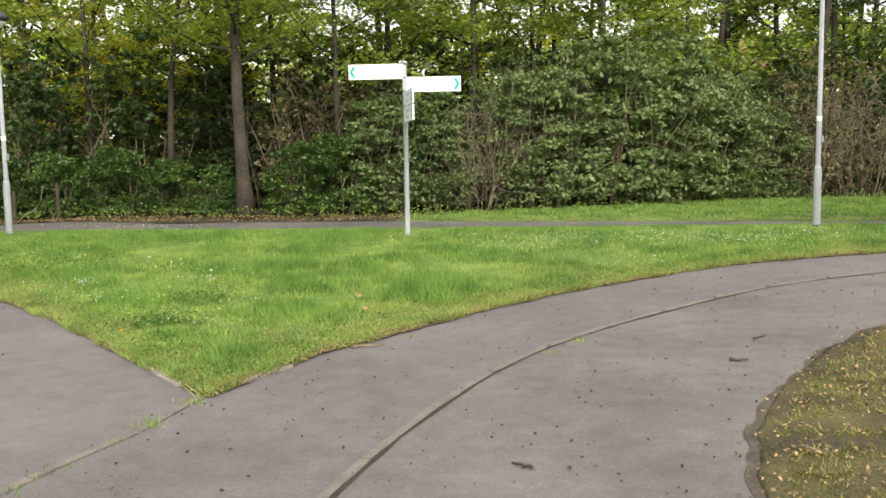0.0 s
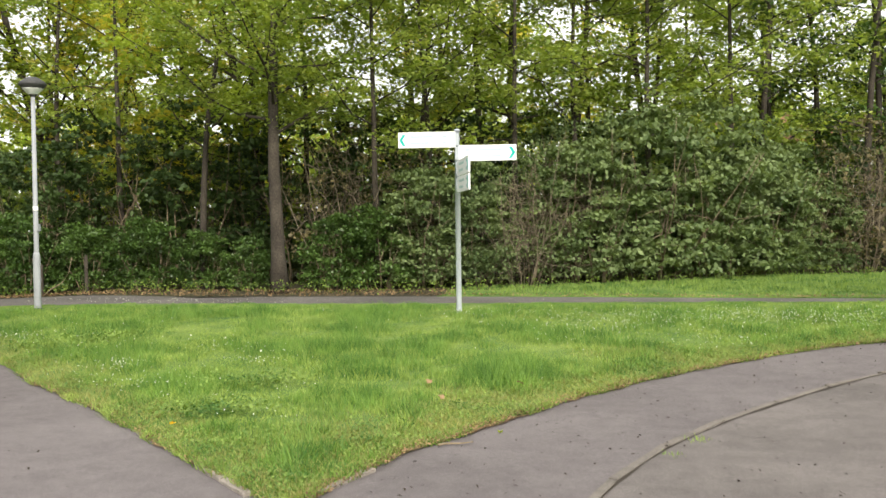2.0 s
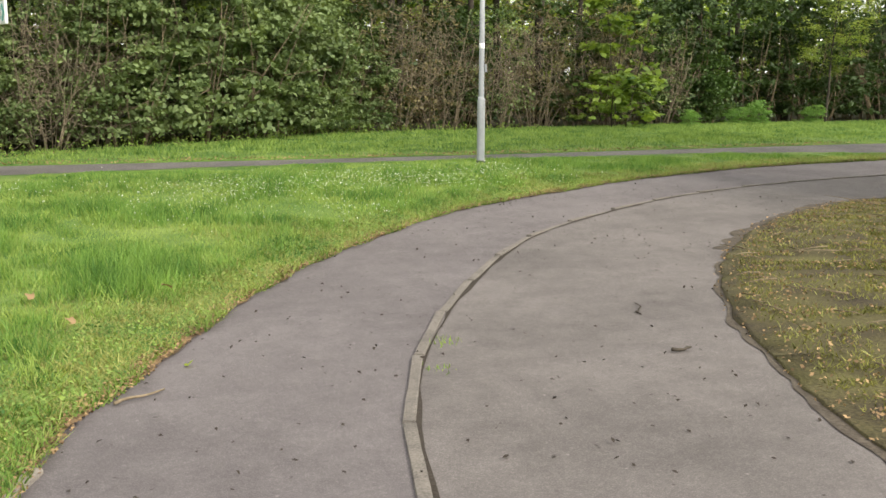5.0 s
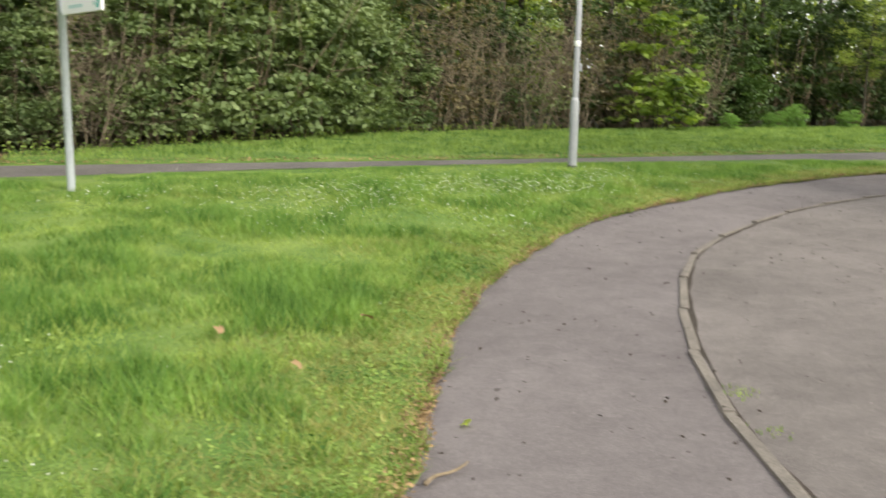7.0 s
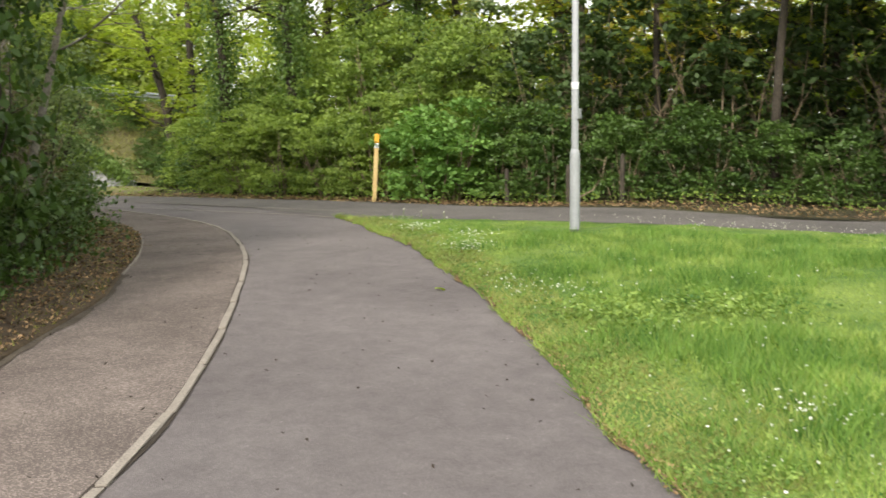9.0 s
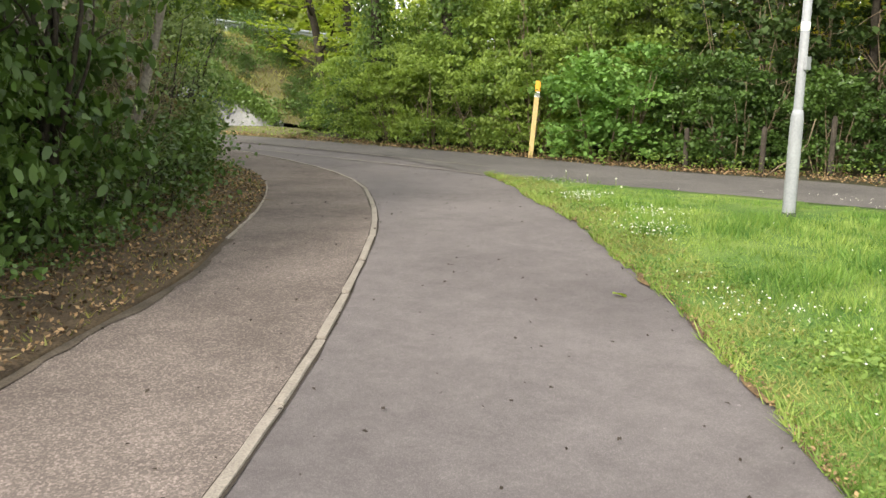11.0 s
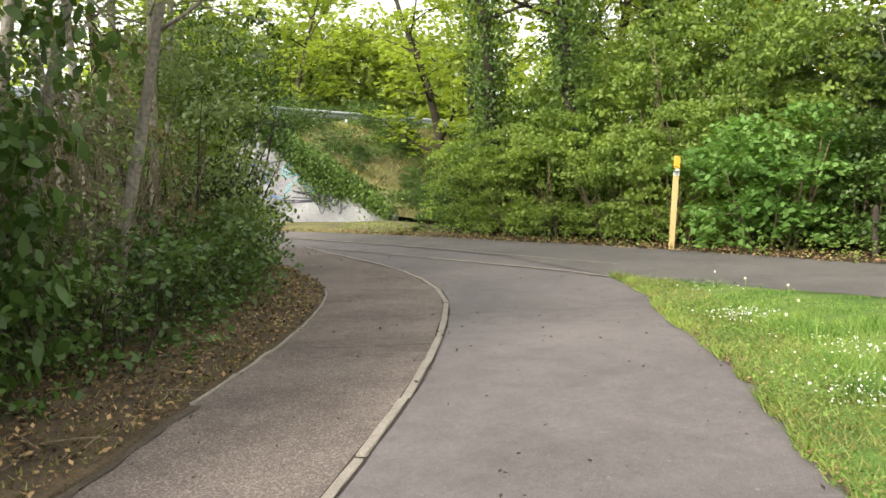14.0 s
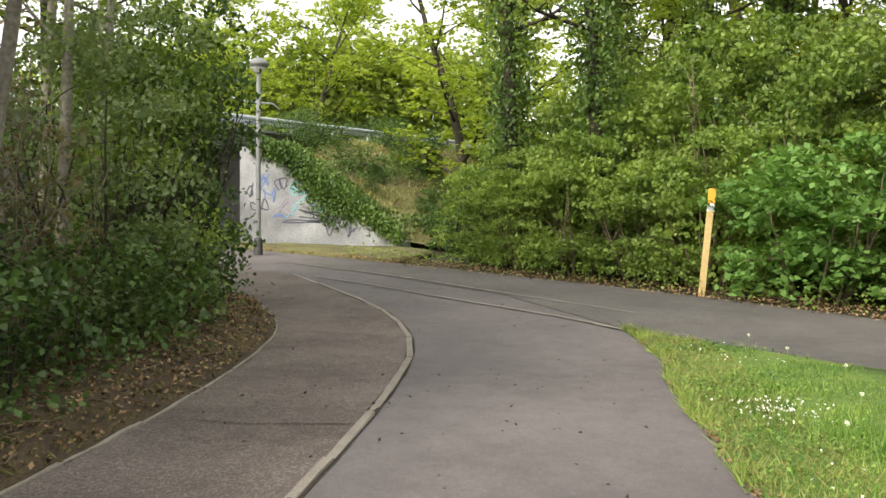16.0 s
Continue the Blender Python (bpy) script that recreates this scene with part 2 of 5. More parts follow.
M_GOLD = leaf_mat("yellow_petals", (0.8, 0.5, 0.02), (0.85, 0.6, 0.03), 0.2, 0.7)

# ---- mesh helpers ----


def sm(a, b, v):
    t = min(1.0, max(0.0, (v - a) / (b - a)))
    return t * t * (3 - 2 * t)


def ground_z(x, y):
    """The lie of the land: a slow rise towards the back of the meadow. The hump under one lamp is fitted to the
    camera's view.
    """
    return 0.15 * sm(9.5, 15.0, y) * sm(-14.0, -9.5, x) + 0.08 * math.exp(-((x - 5.1) / 1.6) ** 2 - ((y - 15.8) / 1.1) ** 2)


def mesh(name, verts, faces, material, smooth=False):
    me = bpy.data.meshes.new(name)
    me.from_pydata([tuple(v) for v in verts], [], [tuple(f) for f in faces])
    me.materials.append(material)
    if smooth:
        me.polygons.foreach_set("use_smooth", [True] * len(me.polygons))
    me.update()
    return me


def quads(name, v, per, material):
    """A mesh of many alike little faces: v is (count, per, 3)."""
    v = np.asarray(v, dtype=np.float32)
    count = len(v)
    me = bpy.data.meshes.new(name)
    me.vertices.add(count * per)
    me.vertices.foreach_set("co", v.reshape(-1))
    me.loops.add(count * per)
    me.loops.foreach_set("vertex_index", np.arange(count * per, dtype=np.int32))
    me.polygons.add(count)
    me.polygons.foreach_set("loop_start", np.arange(0, count * per, per, dtype=np.int32))
    me.polygons.foreach_set("loop_total", np.full(count, per, dtype=np.int32))
    me.materials.append(material)
    me.update(calc_edges=True)
    return me


def part(name, me, parent, label=""):
    ob = new(name, me)
    ob.parent = parent
    if label:
        ob["label"] = label
    return ob


def thing(name, label, category, m=None, group="", kind=""):
    ob = new(name)
    ob.empty_display_size = 0.2
    if m is not None:
        ob.matrix_basis = m
    return tagged(ob, label, category, group, kind)


def curve(points, step=0.25):
    """An even line through the points (Catmull-Rom)."""
    p = [Vector(q) for q in points]
    p = [2 * p[0] - p[1]] + p + [2 * p[-1] - p[-2]]
    out = []
    for i in range(1, len(p) - 2):
        a, b, c, d = p[i - 1:i + 3]
        n = max(2, int((c - b).length / step))
        for k in range(n):
            t = k / n
            out.append(0.5 * (2 * b + (c - a) * t + (2 * a - 5 * b + 4 * c - d) * t * t + (3 * b - a - 3 * c + d) * t ** 3))
    return out + [p[-2]]


def box(sx, sy, sz, bevel=0.0, at=(0, 0, 0)):
    bm = bmesh.new()
    bmesh.ops.create_cube(bm, size=1.0, matrix=Matrix.Translation(at) @ Matrix.Diagonal((sx, sy, sz, 1)))
    if bevel:
        bmesh.ops.bevel(bm, geom=bm.edges[:], offset=bevel, segments=2, affect="EDGES", profile=0.6)
    return bm


def bm_mesh(name, bm, material, smooth=False):
    me = bpy.data.meshes.new(name)
    bm.to_mesh(me)
    bm.free()
    me.materials.append(material)
    if smooth:
        me.polygons.foreach_set("use_smooth", [True] * len(me.polygons))
    return me


def turned(name, profile, material, seg=20):
    """A body turned about the z axis from (radius, height) pairs."""
    v, f = [], []
    for r, z in profile:
        v += [(r * math.cos(2 * math.pi * k / seg), r * math.sin(2 * math.pi * k / seg), z) for k in range(seg)]
    for i in range(len(profile) - 1):
        for k in range(seg):
            a, b = i * seg + k, i * seg + (k + 1) % seg
            f.append((a, b, b + seg, a + seg))
    for ring, flip in ((0, True), (len(profile) - 1, False)):
        if profile[ring][0] > 1e-6:
            base = len(v)
            v += v[ring * seg:ring * seg + seg]
            f.append(tuple(range(base, base + seg))[::-1 if flip else 1])
    return mesh(name, v, f, material, True)


def tubes(name, paths, material, seg=6):
    """Tapering limbs: each path is a list of (point, radius)."""
    v, f = [], []
    for path in paths:
        base = len(v)
        for i, (p, r) in enumerate(path):
            a, b = path[max(0, i - 1)][0], path[min(len(path) - 1, i + 1)][0]
            d = (Vector(b) - Vector(a)).normalized()
            u = d.orthogonal().normalized()
            w = d.cross(u)
            for k in range(seg):
                t = 2 * math.pi * k / seg
                v.append(Vector(p) + (u * math.cos(t) + w * math.sin(t)) * r)
        for i in range(len(path) - 1):
            for k in range(seg):
                a, b = base + i * seg + k, base + i * seg + (k + 1) % seg
                f.append((a, b, b + seg, a + seg))
        f.append(tuple(range(base, base + seg))[::-1])
        f.append(tuple(range(len(v) - seg, len(v))))
    return mesh(name, v, f, material, True)


def limb(rng, start, way, length, r0, r1, bend=0.25, n=6):
    p, d, out = Vector(start), Vector(way).normalized(), []
    for i in range(n + 1):
        out.append((p.copy(), r0 + (r1 - r0) * i / n))
        d = (d + Vector(rng.normal(0, bend, 3)) * 0.5 + Vector((0, 0, 0.04))).normalized()
        p = p + d * length / n
    return out


def leaves(rng, centres, per, spread, size, flat=0.6, droop=0.0, oval=False):
    """Leaves in sprays round the centres: pointed, (count, 4, 3) corner points, or oval, (count, 6, 3)."""
    c = np.repeat(np.asarray(centres, float), per, axis=0)
    n = len(c)
    c = c + rng.normal(0, 1, (n, 3)) * np.array(spread)
    yaw = rng.uniform(0, 2 * np.pi, n)
    pitch = rng.normal(-droop, (1 - flat) * 0.9 + 0.15, n)
    roll = rng.normal(0, (1 - flat) * 1.0 + 0.2, n)
    d = np.stack([np.cos(yaw) * np.cos(pitch), np.sin(yaw) * np.cos(pitch), np.sin(pitch)], 1)
    side = np.stack([-np.sin(yaw), np.cos(yaw), np.zeros(n)], 1)
    up = np.cross(d, side)
    side = side * np.cos(roll)[:, None] + up * np.sin(roll)[:, None]
    up = np.cross(d, side)
    s = (size * rng.uniform(0.6, 1.3, n))[:, None]
    if oval:
        w, k = side * s, up * s
        return np.stack([c - d * s * 0.5, c - d * s * 0.2 + w * 0.27 + k * 0.07, c + d * s * 0.2 + w * 0.24 + k * 0.05, c + d * s * 0.5 - k * 0.06, c + d * s * 0.2 - w * 0.24 + k * 0.05, c - d * s * 0.2 - w * 0.27 + k * 0.07], 1)
    return np.stack([c - d * s * 0.5, c + side * s * 0.32 + up * s * 0.08, c + d * s * 0.5, c - side * s * 0.32 + up * s * 0.08], 1)


def outer_points(rng, n, rx, ry, rz, zc, lumps=5, inner=0.55):
    """Points in an uneven, lumpy shell: where the leaf sprays sit."""
    d = rng.normal(0, 1, (n, 3))
    d /= np.linalg.norm(d, axis=1)[:, None]
    k = rng.normal(0, 1, (lumps, 3))
    k /= np.linalg.norm(k, axis=1)[:, None]
    bulge = 0.72 + 0.4 * np.max(np.clip(d @ k.T, 0, 1) ** 3, axis=1)
    rad = bulge * (inner + (1 - inner) * rng.uniform(0, 1, n) ** 0.5)
    return d * rad[:, None] * np.array([rx, ry, rz]) + np.array([0, 0, zc])

# ---- ground and paths ----
EDGE_EAST = curve([(-1.53, 6.12), (-1.1, 7.4), (-0.75, 8.0), (0.0, 9.35), (0.5, 10.0), (1.25, 10.9), (3.1, 12.45), (5.5, 13.6), (7.7, 14.4), (10.4, 15.0), (15.0, 15.2)])
EDGE_WEST = curve([(-14.6, 17.55), (-13.1, 16.6), (-11.8, 15.5), (-10.1, 14.2), (-8.9, 13.2), (-7.6, 12.15), (-6.1, 10.75), (-5.3, 9.9), (-4.0, 8.7), (-2.7, 7.35), (-1.53, 6.12)])
EDGE_NORTH = curve([(15.0, 15.8), (11.5, 17.2), (8.9, 17.5), (4.8, 17.8), (1.0, 17.8), (-2.3, 17.6), (-7.6, 17.6), (-10.0, 17.3), (-12.7, 17.55), (-14.6, 17.55)])
PATH_NORTH = curve([(34, 15.5), (19.1, 18.2), (12.8, 18.6), (7.1, 18.75), (2.9, 19.0), (-2.5, 19.45), (-7.5, 19.5), (-10.5, 20.1), (-13.5, 20.6), (-16.5, 20.5), (-20.1, 19.9), (-22.7, 19.4), (-25.2, 18.7), (-30, 17.5), (-45, 13.2)])
KERB_EAST = curve([(-0.9, -4.0), (-0.6, 2.0), (-0.3, 4.5), (-0.02, 5.8), (0.4, 7.1), (1.0, 8.25), (1.85, 9.45), (2.95, 10.7), (4.1, 11.55), (6.6, 12.7), (10.1, 13.3), (16, 13.3), (26, 12.6)])
KERB_WEST = curve([(-3.0, -4.0), (-3.6, 1.5), (-5.2, 5.7), (-6.9, 8.3), (-7.6, 9.15), (-8.8, 10.4), (-10.0, 11.55), (-11.2, 12.65), (-12.6, 13.75), (-14.5, 15.05), (-16.2, 15.8), (-18.1, 16.25), (-21.4, 16.7)])
BED_EAST = curve([(2.3, -4.0), (1.7, 3.0), (1.85, 5.3), (2.4, 6.75), (3.1, 8.0), (4.3, 9.4), (5.6, 10.45), (7.2, 11.25), (9.2, 11.6), (16, 11.5), (26, 10.8)])
BED_WEST = curve([(-4.6, -4.0), (-5.6, 2.0), (-7.3, 6.2), (-8.7, 8.3), (-9.7, 9.45), (-10.7, 10.6), (-11.6, 11.35), (-13.0, 12.5), (-14.7, 13.7), (-16.1, 14.45), (-17.6, 14.85), (-19.5, 15.0), (-26, 14.4), (-45, 10)])


def fine(line, step=0.12):
    return curve(line, step)


def ragged(line, amp, seed):
    """The same line with a crumbled, uneven run; its first and last points stay."""
    out = []
    for i, p in enumerate(line):
        a, b = line[max(0, i - 1)], line[min(len(line) - 1, i + 1)]
        d = (b - a).normalized()
        k = amp * (noise.noise(Vector((p.x * 2.1, p.y * 2.1, seed))) + 0.8 * noise.noise(Vector((p.x * 6.3, p.y * 6.3, seed + 3))))
        out.append(p.copy() if i in (0, len(line) - 1) else p + Vector((-d.y, d.x)) * k)
    return out


EDGE_EAST, EDGE_WEST, BED_EAST = ragged(fine(EDGE_EAST), 0.042, 1.0), ragged(fine(EDGE_WEST), 0.04, 2.0), ragged(fine(BED_EAST), 0.035, 3.0)


def sheet(name, loop, lift, material, cell=0.5, edge=0.0, bulge=0.0, rough=0.0, seed=1):
    """A ground surface inside a closed line: fine cells, cut to the line, with a rim that drops to the ground."""
    loop = [Vector((p[0], p[1])) for p in loop]
    lo = Vector((min(p.x for p in loop), min(p.y for p in loop)))
    hi = Vector((max(p.x for p in loop), max(p.y for p in loop)))
    bm = bmesh.new()
    vs = [bm.verts.new((p.x, p.y, 0)) for p in loop]
    bm.faces.new(vs)
    bmesh.ops.triangulate(bm, faces=bm.faces[:])
    for axis, a, b in ((0, lo.x, hi.x), (1, lo.y, hi.y)):
        k = math.ceil(a / cell) * cell
        while k < b:
            no = (1, 0, 0) if axis == 0 else (0, 1, 0)
            co = (k, 0, 0) if axis == 0 else (0, k, 0)
            bmesh.ops.bisect_plane(bm, geom=bm.verts[:] + bm.edges[:] + bm.faces[:], plane_co=co, plane_no=no)
            k += cell
    bmesh.ops.remove_doubles(bm, verts=bm.verts[:], dist=0.004)
    rim = {v for e in bm.edges if e.is_boundary for v in e.verts}
    for v in bm.verts:
        z = ground_z(v.co.x, v.co.y) + lift
        if bulge and v not in rim:
            z += bulge * min(1.0, inside(v.co.x, v.co.y, loop) / 1.2)
        if rough:
            z += rough * noise.noise(Vector((v.co.x * 1.3, v.co.y * 1.3, seed)))
        v.co.z = z
    if edge:
        rim_edges = [e for e in bm.edges if e.is_boundary]
        ret = bmesh.ops.extrude_edge_only(bm, edges=rim_edges)
        for v in ret["geom"]:
            if isinstance(v, bmesh.types.BMVert):
                v.co.z -= edge
    bmesh.ops.recalc_face_normals(bm, faces=bm.faces[:])
    for f in bm.faces:
        if abs(f.normal.z) > 0.3 and f.normal.z < 0:
            f.normal_flip()
    return bm_mesh(name, bm, material, True)


def inside(x, y, loop):
    """How far a place lies from a line."""
    a = np.array([(p[0], p[1]) for p in loop])
    return float(np.sqrt(((a - (x, y)) ** 2).sum(1).min()))


def within(pts, loop):
    """Which of the (n, 2) places lie inside a closed line."""
    a = np.array([(p[0], p[1]) for p in loop])
    b = np.roll(a, -1, 0)
    res = np.zeros(len(pts), bool)
    for (x0, y0), (x1, y1) in zip(a, b):
        hit = ((y0 > pts[:, 1]) != (y1 > pts[:, 1]))
        if hit.any():
            res ^= hit & (pts[:, 0] < (x1 - x0) * (pts[:, 1] - y0) / (y1 - y0 + 1e-12) + x0)
    return res


def ground_sheet():
    """One sheet of woodland soil to the horizon, finer near the walk."""
    xs = [-3000, -600, -150] + [-60 + 1.0 * i for i in range(121)] + [150, 600, 3000]
    ys = [-3000, -600, -150] + [-40 + 1.0 * i for i in range(101)] + [150, 600, 3000]
    v = [(x, y, ground_z(x, y) - 0.06) for y in ys for x in xs]
    w = len(xs)
    f = [(j * w + i, j * w + i + 1, (j + 1) * w + i + 1, (j + 1) * w + i) for j in range(len(ys) - 1) for i in range(w - 1)]
    return mesh("ground", v, f, M_FLOOR, True)


tagged(new("ground", ground_sheet()), "dark woodland soil with leaf litter under the trees", "ground", kind="structure")
cycle_loop = [(p[0], p[1]) for p in BED_EAST[::2]] + [(p[0], p[1]) for p in PATH_NORTH[::2]] + [(p[0], p[1]) for p in BED_WEST[::-2]]
tagged(new("road", sheet("road", cycle_loop, -0.004, M_CYCLE, 1.0)), "worn purple-grey asphalt cycle path that curves round the meadow", "path", kind="structure")
foot_e = [p for p in KERB_EAST] + [p for p in BED_EAST[::-1]]
foot_w = [p for p in KERB_WEST] + [Vector((-45, 11.2))] + [p for p in BED_WEST[::-1]]
tagged(new("pavement", sheet("pavement", foot_e, 0.002, M_FOOT_EAST, 1.0)), "pale brown-grey asphalt footpath beside the kerb", "footpath", kind="structure")
tagged(new("pavement", sheet("pavement", foot_w, 0.002, M_FOOT, 1.0)), "rough brown-grey asphalt footpath beside the shrubs", "footpath", kind="structure")
back_loop = [p for p in EDGE_NORTH] + [Vector((-17.8, 18.2)), Vector((-20.5, 18.0)), Vector((-24.0, 17.5))] + [p for p in PATH_NORTH[::-1] if p.x > -25] + [Vector((34, 13.5)), Vector((20, 14.3))]
tagged(new("road", sheet("road", back_loop, 0.003, M_BACK, 1.0)), "narrow worn asphalt path behind the meadow", "path", kind="structure")

MEADOW = [p for p in EDGE_EAST[:-1]] + [p for p in EDGE_NORTH[:-1]] + [p for p in EDGE_WEST[:-1]]
tagged(new("ground", sheet("meadow", MEADOW, 0.025, M_TURF, 0.5, 0.05, 0.035, 0.014, 3)), "green meadow turf between the two paths", "grass", kind="structure")
VERGE = [p for p in PATH_NORTH if p.x > -2.6] + [Vector((-2.2, 21.0)), Vector((2.5, 23.2)), Vector((5.8, 25.8)), Vector((12, 26.5)), Vector((20, 27.5)), Vector((34, 26))]
tagged(new("ground", sheet("verge", VERGE, 0.015, M_TURF, 0.7, 0.04, 0.05, 0.03, 5)), "grass verge between the back path and the wood", "grass", kind="structure")
BED1 = [p for p in BED_EAST] + [Vector((26, 2)), Vector((14, 0)), Vector((8, -4))]
tagged(new("ground", sheet("bed", BED1, 0.02, M_MOSS, 0.5, 0.05, 0.1, 0.012, 7)), "mossy brown bed of soil and litter", "soil bed", kind="structure")
BED2 = [p for p in BED_WEST] + [Vector((-45, 2)), Vector((-30, 0)), Vector((-12, -4))]
tagged(new("ground", sheet("bed", BED2, 0.02, M_BEDSOIL, 0.5, 0.05, 0.12, 0.012, 9)), "brown shrub bed with dead leaves and moss", "soil bed", kind="structure")

# ---- kerbs ----


def kerb_row(name, label, line, width, height, stone, lift, seed, material=None):
    """A row of kerb stones along a line, each stone its own piece."""
    rng = random.Random(seed)
    root = thing(name, label, "kerb", kind="structure")
    run, pos = [0.0], [Vector((p[0], p[1], 0)) for p in line]
    for a, b in zip(pos, pos[1:]):
        run.append(run[-1] + (b - a).length)

    def at(s):
        s = min(max(s, 0), run[-1] - 1e-4)
        i = max(k for k in range(len(run) - 1) if run[k] <= s)
        return pos[i].lerp(pos[i + 1], (s - run[i]) / (run[i + 1] - run[i]))
    shapes = []
    for k in range(4):
        bm = box(1.0, width, 0.12, 0.008, (0, 0, -0.06))
        bmesh.ops.subdivide_edges(bm, edges=[e for e in bm.edges if abs(e.verts[0].co.x - e.verts[1].co.x) > 0.5], cuts=3)
        for v in bm.verts:
            v.co += Vector((0, rng.uniform(-1, 1), rng.uniform(-1, 1))) * 0.0028
        shapes.append(bm_mesh("kerb_stone", bm, material or M_KERB))
    s = 0.0
    while s < run[-1] - 0.3:
        ln = min(stone, run[-1] - s)
        a, b = at(s + 0.012), at(s + ln - 0.006)
        mid = (a + b) / 2
        d = b - a
        ob = part("kerb_stone", shapes[rng.randrange(4)], root)
        z = ground_z(mid.x, mid.y) + lift + height + rng.uniform(-0.002, 0.002)
        ob.matrix_basis = Matrix.Translation((mid.x, mid.y, z)) @ Euler((rng.uniform(-.03, .03), rng.uniform(-.006, .006), math.atan2(d.y, d.x) + rng.uniform(-.014, .014))).to_matrix().to_4x4() @ Matrix.Diagonal((d.length, 1, 1, 1))
        s += ln
    return root


def ribbon(name, line, w0, w1, lift, material, wob=0.0, seed=0):
    """A strip along a line, from w0 to w1 beside it, with an uneven border."""
    v, f = [], []
    for i, p in enumerate(line):
        a, b = line[max(0, i - 1)], line[min(len(line) - 1, i + 1)]
        d = Vector((b[0] - a[0], b[1] - a[1])).normalized()
        n = Vector((-d.y, d.x))
        for k, w in enumerate((w0, w1)):
            w += wob * noise.noise(Vector((p[0] * 3.1, p[1] * 3.1, seed + k * 7.7)))
            x, y = p[0] + n.x * w, p[1] + n.y * w
            v.append((x, y, ground_z(x, y) + lift))
        if i:
            f.append((2 * i - 2, 2 * i, 2 * i + 1, 2 * i - 1))
    return mesh(name, v, f, material, True)


kerb_row("kerb_east", "flush worn concrete kerb between cycle path and footpath", KERB_EAST, 0.06, 0.014, 1.0, 0.0, 1, M_KERBOLD)
kerb_row("kerb_west", "pale flush concrete kerb dividing cycle path and footpath", [p for p in KERB_WEST], 0.052, 0.013, 1.0, 0.0, 2)
kerb_row("kerb_bed", "narrow worn concrete edging of the shrub bed", [p for p in BED_WEST if -19.6 < p.x < -11.7], 0.042, 0.018, 0.8, 0.0, 3, M_KERB)
joint = curve([(-1.55, 6.15), (-1.62, 5.6), (-1.72, 5.0), (-1.95, 4.2), (-2.2, 3.0)])
kerb_row("kerb_joint", "old kerb line sunk flush into the asphalt", joint, 0.06, 0.008, 0.8, 0.0, 4, M_KERBOLD)
kerb_row("kerb_corner", "pale concrete edging at the tip of the meadow", curve([(-2.35, 6.98), (-1.95, 6.55), (-1.62, 6.16)]), 0.07, 0.02, 0.4, 0.0, 5)
kerb_row("kerb_corner", "pale concrete edging at the tip of the meadow", curve([(-1.55, 6.2), (-1.42, 6.5), (-1.2, 7.0)]), 0.06, 0.02, 0.5, 0.0, 6)
tagged(new("kerb_dirt", ribbon("kerb_dirt", KERB_EAST[8:], -0.058, -0.025, 0.007, M_CRACK, 0.045, 3)), "dark dirt along the kerb", "dirt", kind="structure")
tagged(new("kerb_dirt", ribbon("kerb_dirt", KERB_WEST[8:], -0.036, 0.036, 0.0032, M_CRACK, 0.012, 5)), "dark joint on both sides of the kerb", "dirt", kind="structure")
for k, pts in enumerate((((-14.6, 17.5), (-15.7, 17.5), (-17.5, 17.3), (-19.7, 17.1), (-21.0, 16.9)), ((-15.5, 18.5), (-17.8, 18.3), (-20.5, 18.1), (-23.4, 17.6)))):
    tagged(new("seam", ribbon("seam", curve(pts), -0.03, 0.03, 0.010, M_KERB, 0.03, 11 + k)), "pale worn seam across the asphalt", "seam", kind="structure")
for k, (line, a, b) in enumerate(((EDGE_EAST, -0.03, 0.06), (EDGE_WEST, -0.02, 0.06), (BED_EAST, -0.1, 0.05), ([p for p in BED_WEST if p.x < -11.5], 0.0, 0.07), ([p for p in BED_WEST if p.x > -11.9], -0.06, 0.2))):
    tagged(new("edge_soil", ribbon("edge_soil", fine(line), a, b, 0.008, M_EDGE if k < 2 else M_MUD, 0.05, 21 + k)), "crumbling brown soil along the asphalt edge", "soil", kind="structure")

# ---- signs, lamps, marker post ----


def slab(name, sx, sy, sz, at, parent, material, bevel=0.004, label="", rot=None):
    ob = part(name, bm_mesh(name, box(sx, sy, sz, bevel), material), parent, label)
    ob.matrix_basis = Matrix.Translation(at) @ (rot or Matrix())
    return ob


def chevron(parent, x, z, y, way):
    bm = bmesh.new()
    pts = [(0.0, 0.0), (0.055, 0.09), (0.10, 0.09), (0.045, 0.0), (0.10, -0.09), (0.055, -0.09)]
    vs = [bm.verts.new((px * way, 0, pz)) for px, pz in pts]
    f = bm.faces.new(vs)
    r = bmesh.ops.extrude_face_region(bm, geom=[f])
    bmesh.ops.translate(bm, verts=[g for g in r["geom"] if isinstance(g, bmesh.types.BMVert)], vec=(0, -0.002, 0))
    bmesh.ops.recalc_face_normals(bm, faces=bm.faces[:])
    ob = part("arrow", bm_mesh("arrow", bm, M_TEAL), parent, "teal arrow head")
    ob.location = (x, y, z)


